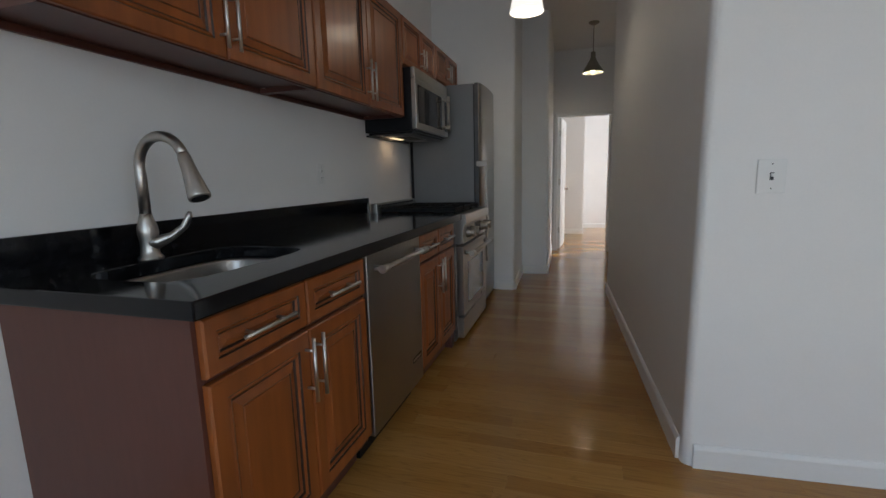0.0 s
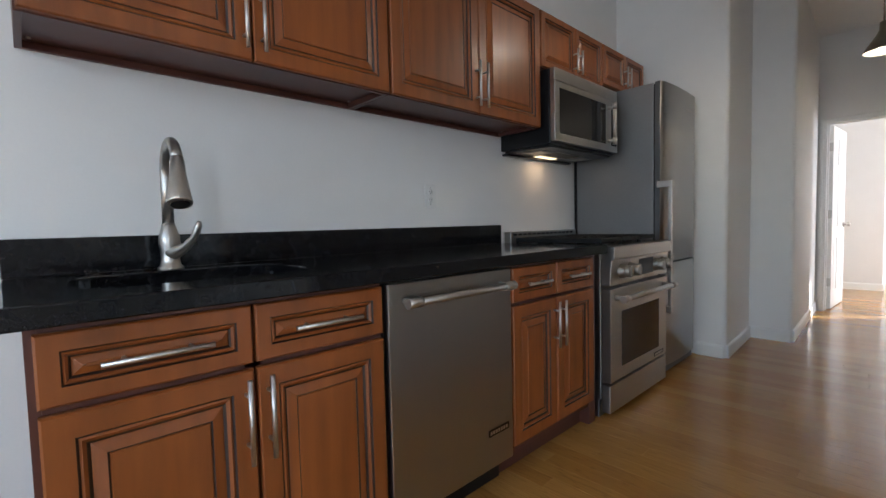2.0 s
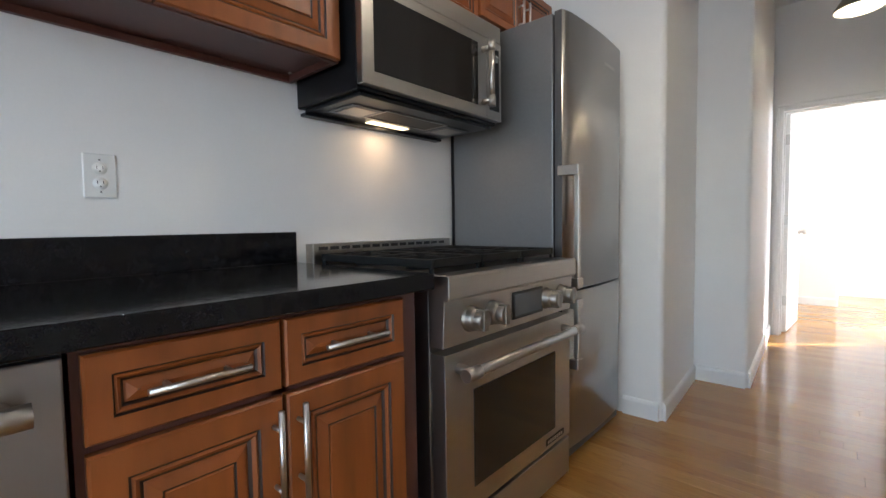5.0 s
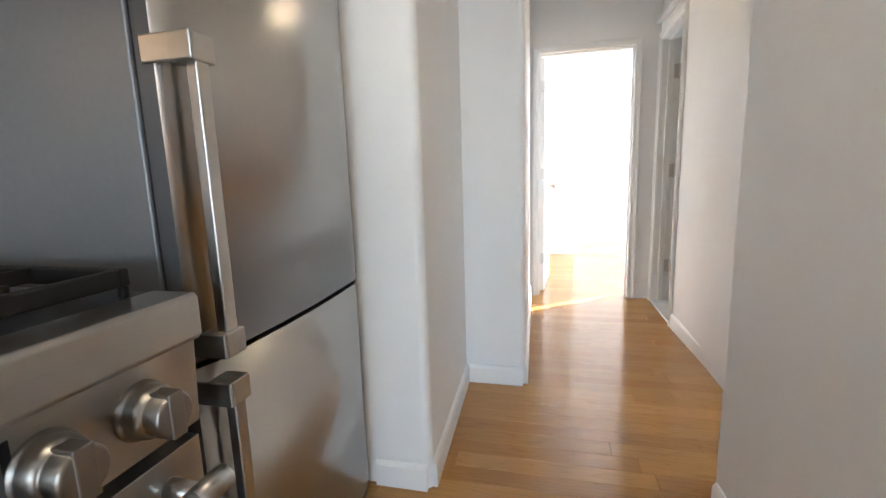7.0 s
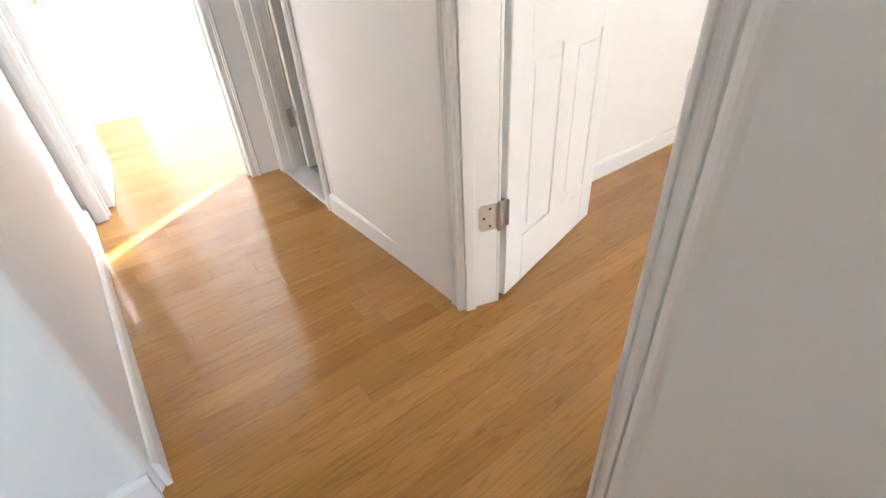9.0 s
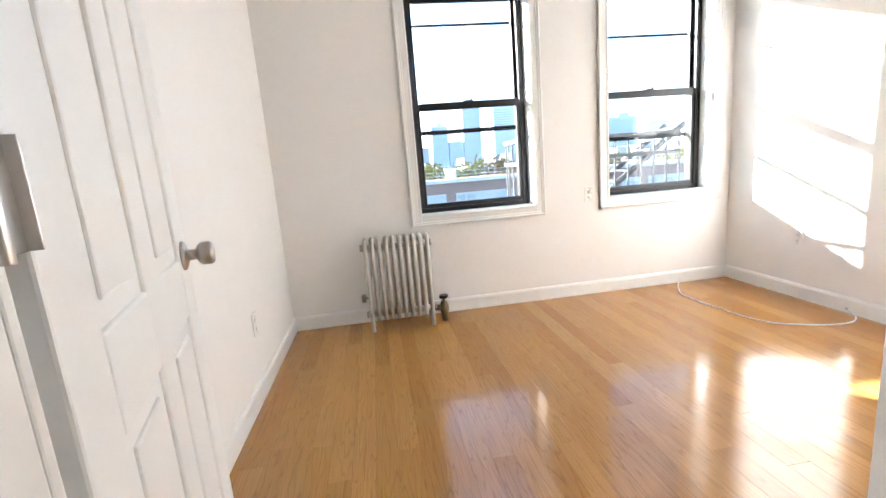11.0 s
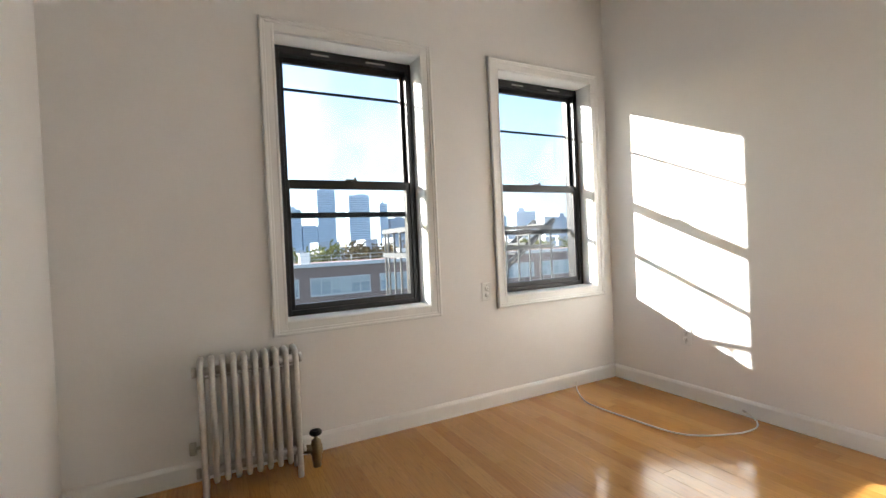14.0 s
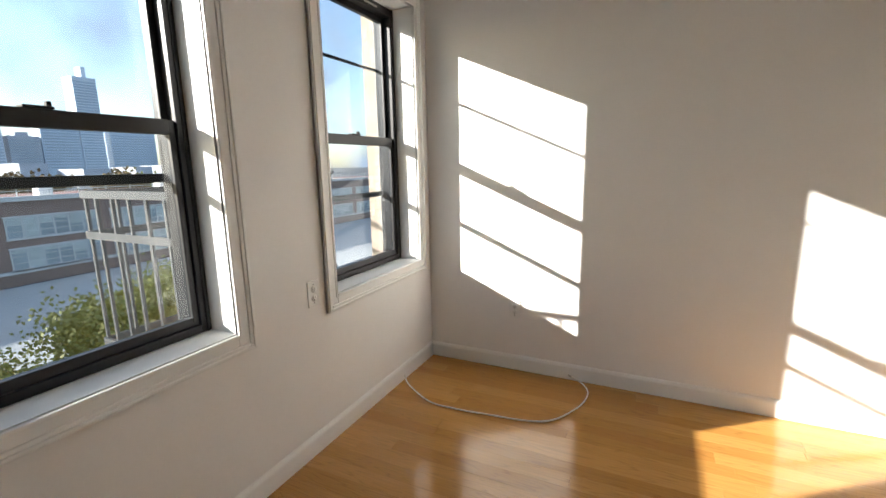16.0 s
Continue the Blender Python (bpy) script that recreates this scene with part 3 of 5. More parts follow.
def double_hung(name, y0, y1, x, label, low=1.266, high=2.0):
    """A dark double-hung window with storm rails: the frame stands at x in the opening."""
    ob = empty(name, label, "window", (x, (y0 + y1) / 2, SILL))
    tagged(ob, kind="structure")
    z0, z1, f = SILL + 0.004, HEAD - 0.004, 0.038
    y0, y1 = y0 + 0.003, y1 - 0.003
    boxes("frame", [(x, x + 0.10, y0, y0 + f, z0, z1), (x, x + 0.10, y1 - f, y1, z0, z1), (x, x + 0.10, y0 + f, y1 - f, z0, z0 + 0.03), (x, x + 0.10, y0 + f, y1 - f, z1 - 0.045, z1),
                    (x - 0.006, x + 0.004, y0 + 0.012, y0 + 0.020, z0, z1), (x - 0.006, x + 0.004, y1 - 0.020, y1 - 0.012, z0, z1)], M_BRONZE, ob, 0.003)
    mid = 1.452
    a, b = y0 + f, y1 - f
    s = 0.022
    boxes("lower_sash", [(x + 0.012, x + 0.040, a, a + s, z0 + 0.03, mid + 0.022), (x + 0.012, x + 0.040, b - s, b, z0 + 0.03, mid + 0.022),
                         (x + 0.012, x + 0.040, a + s, b - s, z0 + 0.03, z0 + 0.062), (x + 0.008, x + 0.040, a + s, b - s, mid - 0.026, mid + 0.024)], M_BRONZE, ob, 0.003)
    boxes("upper_sash", [(x + 0.046, x + 0.074, a, a + s, mid - 0.02, z1 - 0.045), (x + 0.046, x + 0.074, b - s, b, mid - 0.02, z1 - 0.045),
                         (x + 0.046, x + 0.074, a + s, b - s, mid - 0.02, mid + 0.02), (x + 0.046, x + 0.074, a + s, b - s, z1 - 0.075, z1 - 0.045)], M_BRONZE, ob, 0.003)
    boxes("storm_rail", [(x + 0.104, x + 0.118, a, b, low, low + 0.032), (x + 0.104, x + 0.118, a, b, high, high + 0.015), (x + 0.1005, x + 0.118, a - 0.02, a - 0.001, z0, z1), (x + 0.1005, x + 0.118, b + 0.001, b + 0.02, z0, z1)], M_BRONZE, ob, 0.002)
    c = (y0 + y1) / 2
    boxes("latch", [(x + 0.004, x + 0.04, c - 0.035, c + 0.035, mid + 0.0245, mid + 0.032), (x + 0.006, x + 0.022, c - 0.03, c - 0.018, mid + 0.032, mid + 0.045)], M_BLACK, ob, 0.002)
    boxes("head_clip", [(x - 0.004, x, c + 0.10, c + 0.20, z1 - 0.03, z1 - 0.022), (x - 0.004, x, c - 0.24, c - 0.12, z1 - 0.03, z1 - 0.022)], M_NICKEL, ob)
    for n, p in (("lower_pane", (x + 0.024, x + 0.028, a + s, b - s, z0 + 0.062, mid - 0.026)), ("upper_pane", (x + 0.058, x + 0.062, a + s, b - s, mid + 0.02, z1 - 0.075))):
        g = boxes(n, [p], M_DIMGLASS, ob)
        # panes cast no shadow, so sunlight enters undimmed by their colour
        g.visible_shadow = False
    return ob


def window_casing(y0, y1):
    spans = []
    w = 0.075
    for lo, hi, d in ((0.0, w, 0.013), (0.0, 0.014, 0.017), (0.045, w, 0.019), (0.058, w - 0.004, 0.024)):
        x0, x1 = WX - d, WX - 0.001
        spans += [(x0, x1, y0 - hi, y0 - lo, SILL - hi, HEAD + hi), (x0, x1, y1 + lo, y1 + hi, SILL - hi, HEAD + hi), (x0, x1, y0 - lo, y1 + lo, HEAD + lo, HEAD + hi), (x0, x1, y0 - lo, y1 + lo, SILL - hi, SILL - lo)]
    return structure(boxes("trim", spans, M_TRIM, bevel=0.003), "white moulded window casing")


for k, (a, b) in enumerate((W1, W2)):
    double_hung("window_%d" % (k + 1), a, b, WX + 0.125, "dark-framed double-hung window with clear glass", *((1.266, 2.0), (1.12, 1.872))[k])
    window_casing(a, b)
    structure(boxes("reveal", [(WX - 0.001, WX + 0.124, a, a + 0.002, SILL, HEAD), (WX - 0.001, WX + 0.124, b - 0.002, b, SILL, HEAD), (WX - 0.001, WX + 0.124, a + 0.002, b - 0.002, HEAD - 0.002, HEAD),
                               (WX - 0.001, WX + 0.124, a + 0.002, b - 0.002, SILL, SILL + 0.003)], M_TRIM), "white painted window reveal and sill")
double_hung("window_3", FARW[0], FARW[1], WX + 0.125, "dark-framed double-hung window in the far bedroom")

# ---- kitchen ----
CABMATS = [M_CAB, M_GLAZE]
FX = 0.632  # front of the cabinet boxes


def base_cabinet(y0, y1, cut, label, end=False):
    ob = empty("base_cabinet", label, "cabinet", (0.3, (y0 + y1) / 2, 0), "kitchen base cabinets")
    spans = [(0.003, FX, y0, y0 + 0.018, 0.10, 0.862), (0.003, FX, y1 - 0.018, y1, 0.10, 0.862), (0.003, FX - 0.003, y0 + 0.018, y1 - 0.018, 0.10, 0.118),
             (0.003, 0.015, y0 + 0.018, y1 - 0.018, 0.118, 0.862), (FX - 0.02, FX, y0 + 0.018, y1 - 0.018, 0.84, 0.862), (FX - 0.02, FX, y0 + 0.018, y1 - 0.018, 0.70, 0.73), (FX - 0.02, FX, cut - 0.02, cut + 0.02, 0.118, 0.84)]
    boxes("body", spans, M_CABSIDE, ob, 0.001)
    boxes("toe_kick", [(0.02, FX - 0.06, y0 + 0.001, y1 - 0.001, 0.0, 0.0995)], M_CABSIDE, ob)
    for a, b, side in ((y0 + 0.012, cut - 0.004, 1), (cut + 0.004, y1 - 0.004, -1)):
        d = raised_panel("drawer", a, b, 0.715, 0.853, FX + 0.001, CABMATS, ob, True)
        c = (a + b) / 2
        hw = (b - a) * 0.26
        bar_pull(d, (FX + 0.018, c - hw, 0.784), (FX + 0.018, c + hw, 0.784))
        d = raised_panel("door", a, b, 0.135, 0.700, FX + 0.001, CABMATS, ob)
        y = b - 0.022 if side > 0 else a + 0.022
        bar_pull(d, (FX + 0.02, y, 0.485), (FX + 0.02, y, 0.685))
    return ob


base_cabinet(0.022, 0.795, 0.418, "cinnamon-stained sink cabinet with raised panels and steel bars")
base_cabinet(1.402, 2.06, 1.728, "cinnamon-stained base cabinet with raised panels and steel bars")
tagged(boxes("filler_strip", [(0.1, FX - 0.01, 2.062, 2.125, 0.0, 0.862)], M_CABSIDE, bevel=0.002), "dark reddish cabinet filler panel beside the range", "cabinet panel")


def countertop():
    ob = empty("countertop", "polished black granite countertop with a low backsplash", "countertop", (0.33, 1.05, 0.87))
    bm = bmesh.new()
    x0, x1, y0, y1, z0, z1 = 0.002, 0.688, -0.016, 0.80, 0.868, 0.911
    cx, cy, rx, ry = 0.335, 0.385, 0.185, 0.275
    n = 48
    loops = {}
    for key, z, inner in (("ot", z1, 0), ("ob", z0, 0), ("it", z1, 1), ("ib", z0, 1)):
        vs = []
        for i in range(n):
            a = 2 * math.pi * i / n
            c, s = math.cos(a), math.sin(a)
            if inner:
                p = (cx + rx * math.copysign(abs(c) ** 0.42, c), cy + ry * math.copysign(abs(s) ** 0.42, s))
            else:
                m = max(abs(c), abs(s))
                p = (x0 + (x1 - x0) * (c / m + 1) / 2, y0 + (y1 - y0) * (s / m + 1) / 2)
            vs.append(bm.verts.new((*p, z)))
        loops[key] = vs
    for a, b in (("ot", "it"), ("it", "ib"), ("ib", "ob"), ("ob", "ot")):
        for i in range(n):
            if a == "ob" and 6 <= i < 18:
                continue
            bm.faces.new((loops[a][i], loops[a][(i + 1) % n], loops[b][(i + 1) % n], loops[b][i]))
    far = {k: [bm.verts.new((loops[k][i].co.x, 2.135, loops[k][i].co.z)) for i in range(6, 19)] for k in ("ot", "ob")}
    for k in ("ot", "ob"):
        for q in range(12):
            bm.faces.new((loops[k][6 + q], loops[k][7 + q], far[k][q + 1], far[k][q]))
    for q in range(12):
        bm.faces.new((far["ot"][q], far["ot"][q + 1], far["ob"][q + 1], far["ob"][q]))
    for q, i in ((0, 6), (12, 18)):
        bm.faces.new((loops["ot"][i], far["ot"][q], far["ob"][q], loops["ob"][i]))
    finish("slab", bm, M_GRANITE, ob, 0.004)
    boxes("backsplash", [(0.002, 0.022, -0.016, 2.13, 0.9115, 1.02)], M_GRANITE, ob, 0.002)
    return ob


countertop()


def sink():
    ob = empty("sink", "undermounted stainless steel sink bowl with rounded corners", "sink", (0.335, 0.385, 0.67))
    bm = bmesh.new()
    n = 40
    rings = []
    for k, z in ((1.06, 0.8655), (1.015, 0.8655), (1.0, 0.855), (0.97, 0.72), (0.9, 0.685), (0.6, 0.675), (0.12, 0.670), (0.11, 0.662)):
        rings.append([bm.verts.new((0.335 + 0.185 * k * math.copysign(abs(math.cos(a)) ** 0.42, math.cos(a)), 0.385 + 0.275 * k * math.copysign(abs(math.sin(a)) ** 0.42, math.sin(a)), z))
                      for a in (2 * math.pi * (i + 0.5) / n for i in range(n))])
    for a, b in zip(rings, rings[1:]):
        for i in range(n):
            bm.faces.new((a[i], a[(i + 1) % n], b[(i + 1) % n], b[i])).smooth = True
    bm.faces.new(rings[-1])
    finish("bowl", bm, M_STEEL, ob)
    lathe("drain", [(0, 0.003), (0.03, 0.002), (0.042, 0.006), (0.044, 0.0)], M_CHROME, ob, Matrix.Translation((0.335, 0.385, 0.672)))


sink()


def faucet():
    x, y, z = 0.125, 0.365, 0.9115
    ob = empty("faucet", "brushed nickel pull-down faucet with a high arched spout", "faucet", (x, y, z))
    at = Matrix.Translation((x, y, z))
    lathe("base", [(0, 0), (0.036, 0.0), (0.036, 0.008), (0.029, 0.014), (0.026, 0.03), (0.026, 0.06), (0.030, 0.082), (0.029, 0.102), (0.021, 0.130), (0.0175, 0.145), (0, 0.147)], M_NICKEL, ob, at)
    r = 0.098
    arc = [(x, y, z + 0.14), (x, y, z + 0.270)]
    for i in range(15):
        a = math.pi * (1 - i / 14 * 0.87)
        arc.append((x + r + r * math.cos(a), y - 0.010 * i / 14, z + 0.280 + r * math.sin(a)))
    tube("spout", arc, [0.0165] * 2 + [0.0155] * 15, M_NICKEL, ob, 18)
    e = Vector(arc[-1])
    d = (e - Vector(arc[-2])).normalized()
    d = (d + Vector((-0.02, -0.06, -0.15))).normalized()
    tube("spray_head", [e - d * 0.004, e + d * 0.004, e + d * 0.008, e + d * 0.05, e + d * 0.09, e + d * 0.133, e + d * 0.140], [0.0165, 0.0165, 0.0185, 0.021, 0.026, 0.032, 0.030], M_NICKEL, ob, 18)
    tube("nozzle", [e + d * 0.1395, e + d * 0.143], [0.026, 0.022], M_BLACK, ob, 18)
    tube("lever", [(x, y, z + 0.052), (x + 0.028, y + 0.012, z + 0.056), (x + 0.065, y + 0.030, z + 0.072), (x + 0.098, y + 0.046, z + 0.100), (x + 0.114, y + 0.055, z + 0.135), (x + 0.117, y + 0.057, z + 0.148)],
         [0.026, 0.020, 0.013, 0.011, 0.010, 0.005], M_NICKEL, ob, 14)


faucet()


def dishwasher():
    y0, y1 = 0.802, 1.396
    ob = empty("dishwasher", "stainless steel dishwasher with a thick tubular bar", "dishwasher", (0.3, 1.1, 0))
    boxes("body", [(0.03, FX, y0, y1, 0.09, 0.86), (0.05, FX - 0.05, y0 + 0.004, y1 - 0.004, 0.0, 0.0895)], M_BLACK, ob)
    boxes("door", [(FX + 0.001, FX + 0.026, y0 + 0.003, y1 - 0.003, 0.11, 0.858)], M_STEELV, ob, 0.004)
    bm = bmesh.new()
    tube_into(bm, [(FX + 0.072, y0 + 0.045, 0.80), (FX + 0.072, y1 - 0.045, 0.80)], 0.0125, 16)
    for y in (y0 + 0.07, y1 - 0.07):
        tube_into(bm, [(FX + 0.026, y, 0.80), (FX + 0.06, y, 0.80)], [0.013, 0.011], 14)
    for y in (y0 + 0.045, y1 - 0.045):
        s = 1 if y < 1.1 else -1
        tube_into(bm, [(FX + 0.072, y - s * 0.004, 0.80), (FX + 0.072, y + s * 0.05, 0.80)], 0.0165, 16)
    finish("handle", bm, M_NICKEL, ob)
    boxes("badge", [(FX + 0.0262, FX + 0.029, y1 - 0.15, y1 - 0.03, 0.235, 0.262)], M_BLACK, ob, 0.001)
    boxes("badge_mark", [(FX + 0.0291, FX + 0.0296, y1 - 0.142 + i * 0.015, y1 - 0.131 + i * 0.015, 0.242, 0.255) for i in range(7)], M_CHROME, ob)


dishwasher()


def gas_range():
    y0, y1, f = 2.168, 2.930, 0.662
    ob = empty("range", "stainless steel gas range with black cast-iron grates", "range", (0.33, 2.53, 0))
    boxes("body", [(0.03, f - 0.03, y0, y1, 0.10, 0.885), (0.03, f - 0.045, y0 + 0.01, y1 - 0.01, 0.0, 0.0995)], M_STEELV, ob, 0.002)
    boxes("cooktop", [(0.065, f - 0.012, y0 + 0.004, y1 - 0.004, 0.8855, 0.899)], M_BLACK, ob, 0.003)
    bm = bmesh.new()  # bullnose over a slightly leaning control panel
    prof = [(f - 0.03, 0.900), (f + 0.040, 0.900), (f + 0.046, 0.894), (f + 0.046, 0.838), (f + 0.040, 0.832), (f + 0.030, 0.830), (f + 0.022, 0.700), (f - 0.029, 0.700)]
    ends = [[bm.verts.new((x, y, z)) for x, z in prof] for y in (y0, y1)]
    for i in range(len(prof)):
        j = (i + 1) % len(prof)
        bm.faces.new((ends[0][i], ends[0][j], ends[1][j], ends[1][i]))
    bm.faces.new(ends[0])
    bm.faces.new(ends[1][::-1])
    finish("control_panel", bm, M_STEEL, ob, 0.002)
    for y in (2.280, 2.388, 2.722, 2.835):
        q = Matrix.Translation((f + 0.0255, y, 0.768)) @ pose(0, 0, 0, 0, 90, 0)
        bm = bmesh.new()
        lathe_into(bm, [(0, 0), (0.039, 0), (0.039, 0.006), (0.035, 0.010), (0.034, 0.024), (0.030, 0.032), (0.028, 0.033), (0.028, 0.054), (0.025, 0.058), (0, 0.058)], q, 24)
        bx = (f + 0.054, f + 0.086, y - 0.011, y + 0.011, 0.738, 0.798)
        quad_box(bm, *bx)
        finish("knob", bm, M_KNOB, ob, 0.003)
    boxes("display", [(f + 0.0245, f + 0.0305, 2.500, 2.695, 0.725, 0.815, 0), (f + 0.0306, f + 0.032, 2.510, 2.685, 0.735, 0.806, 1)], [M_BLACK, M_DISPLAY], ob, 0.002)
    boxes("oven_door", [(f - 0.028, f + 0.022, y0 + 0.006, y1 - 0.006, 0.195, 0.680, 0), (f + 0.0222, f + 0.0245, y0 + 0.13, y1 - 0.13, 0.26, 0.555, 1)], [M_STEEL, M_DGLASS], ob, 0.004)
    bm = bmesh.new()
    tube_into(bm, [(f + 0.078, y0 + 0.03, 0.632), (f + 0.078, y1 - 0.03, 0.632)], 0.0145, 18)
    for y in (y0 + 0.065, y1 - 0.065):
        tube_into(bm, [(f + 0.022, y, 0.632), (f + 0.066, y, 0.632)], [0.016, 0.013], 14)
    for y, s in ((y0 + 0.03, 1), (y1 - 0.03, -1)):
        tube_into(bm, [(f + 0.078, y - s * 0.004, 0.632), (f + 0.078, y + s * 0.055, 0.632)], 0.0185, 18)
    finish("handle", bm, M_NICKEL, ob)
    boxes("storage_drawer", [(f - 0.028, f + 0.020, y0 + 0.004, y1 - 0.004, 0.035, 0.180)], M_STEEL, ob, 0.004)
    boxes("badge", [(f + 0.0222, f + 0.025, y1 - 0.20, y1 - 0.06, 0.212, 0.236)], M_BLACK, ob, 0.001)
    boxes("badge_mark", [(f + 0.0251, f + 0.0256, y1 - 0.19 + i * 0.017, y1 - 0.178 + i * 0.017, 0.218, 0.230) for i in range(7)], M_CHROME, ob)
    boxes("back_guard", [(0.012, 0.062, y0 + 0.002, y1 - 0.002, 0.8855, 0.975)] , M_STEEL, ob, 0.003)
    boxes("vent_slot", [(0.0625, 0.064, y0 + 0.025 + i * 0.05, y0 + 0.063 + i * 0.05, 0.952, 0.964) for i in range(14)], M_SLOT, ob)
    for k in range(3):
        a, b = y0 + 0.02 + k * 0.24, y0 + 0.02 + k * 0.24 + 0.232
        bm = bmesh.new()
        zt = 0.940
        for y in (a, b - 0.014):
            quad_box(bm, 0.085, f - 0.035, y, y + 0.014, 0.915, zt)
        for x in (0.085, f - 0.049, 0.335):
            quad_box(bm, x, x + 0.014, a + 0.014, b - 0.014, 0.915, zt)
        for bx in (0.215, 0.475):
            m = (a + b) / 2
            for dx, dy in ((0.10, 0), (-0.10, 0), (0, 0.09), (0, -0.09)):
                xa, xb = sorted((bx + dx * 0.25, bx + dx))
                ya, yb = sorted((m + dy * 0.25, m + dy))
                quad_box(bm, xa - 0.005, xb + 0.005, ya - 0.005, yb + 0.005, 0.920, zt + 0.002)
        for x in (0.087, f - 0.047):
            for y in (a + 0.001, b - 0.013):
                quad_box(bm, x, x + 0.011, y, y + 0.011, 0.8992, 0.915)
        finish("grate", bm, M_IRON, ob, 0.003)
        for bx in (0.215, 0.475):
            lathe("burner", [(0.05, 0.8992), (0.05, 0.906), (0.042, 0.911), (0.042, 0.918), (0.036, 0.922), (0, 0.923)], M_IRON, ob, Matrix.Translation((bx, (a + b) / 2, 0)), 20)


gas_range()


def microwave():
    y0, y1, z0, z1, f = 2.160, 2.905, 1.462, 1.868, 0.350
    ob = empty("microwave", "over-the-range microwave in stainless steel and black", "microwave", (0.16, 2.53, z0))
    boxes("body", [(0.004, f, y0, y1, z0, z1)], M_BLACK, ob, 0.004)
    boxes("vent_panel", [(f + 0.001, f + 0.030, y0, y1, z1 - 0.068, z1)], M_STEEL, ob, 0.003)
    d = boxes("door", [(f + 0.001, f + 0.032, y0, y1 - 0.105, z0 + 0.012, z1 - 0.071)], M_STEEL, ob, 0.003)
    boxes("door_glass", [(f + 0.0322, f + 0.034, y0 + 0.045, y1 - 0.165, z0 + 0.055, z1 - 0.105)], M_DGLASS, ob, 0.001)
    boxes("keypad_panel", [(f + 0.001, f + 0.031, y1 - 0.102, y1, z0 + 0.012, z1 - 0.071, 0), (f + 0.0312, f + 0.033, y1 - 0.085, y1 - 0.016, z0 + 0.05, z1 - 0.10, 1), (f + 0.0331, f + 0.034, y1 - 0.08, y1 - 0.022, z1 - 0.155, z1 - 0.125, 2)], [M_STEEL, M_DGLASS, M_DISPLAY], ob, 0.002)
    bm = bmesh.new()
    yh = y1 - 0.128
    tube_into(bm, [(f + 0.075, yh, z0 + 0.05), (f + 0.075, yh, z1 - 0.10)], 0.0115, 16)
    for z in (z0 + 0.075, z1 - 0.125):
        tube_into(bm, [(f + 0.032, yh, z), (f + 0.068, yh, z)], [0.013, 0.010], 12)
    for z, s in ((z0 + 0.05, 1), (z1 - 0.10, -1)):
        tube_into(bm, [(f + 0.075, yh, z - s * 0.003), (f + 0.075, yh, z + s * 0.04)], 0.015, 16)
    finish("handle", bm, M_NICKEL, ob)
    boxes("underside", [(0.02, f - 0.01, y0 + 0.02, y1 - 0.02, z0 - 0.014, z0 - 0.0005)], M_BLACK, ob, 0.004)
    for a, b in ((y0 + 0.06, y0 + 0.20), (y1 - 0.20, y1 - 0.06)):
        boxes("grease_filter", [(0.11, 0.25, a, b, z0 - 0.018, z0 - 0.0145, 0), (0.13, 0.23, a + 0.02, b - 0.02, z0 - 0.020, z0 - 0.0182, 1)], [M_GREYSIDE, M_NICKEL], ob, 0.002)
    boxes("vent_grille", [(0.14, 0.26, 2.365, 2.68, z0 - 0.0165, z0 - 0.0145, 0), (0.134, 0.14, 2.359, 2.686, z0 - 0.019, z0 - 0.0145, 1), (0.26, 0.266, 2.359, 2.686, z0 - 0.019, z0 - 0.0145, 1),
                          (0.14, 0.26, 2.359, 2.365, z0 - 0.019, z0 - 0.0145, 1), (0.14, 0.26, 2.68, 2.686, z0 - 0.019, z0 - 0.0145, 1)], [M_FILTER, M_NICKEL], ob)
    boxes("lamp_lens", [(0.065, 0.105, 2.42, 2.62, z0 - 0.0185, z0 - 0.0145)], M_HOODLAMP, ob, 0.001)
    boxes("rear_lip", [(0.006, 0.045, y0 + 0.01, y1 - 0.01, z0 - 0.026, z0 - 0.0145)], M_BLACK, ob, 0.002)


microwave()
lamp("hood_light", "AREA", look((0.125, 2.52, 1.436), (0.09, 2.52, 1.0)), 0.045, (1.0, 0.62, 0.32), size=0.05, size_y=0.16)


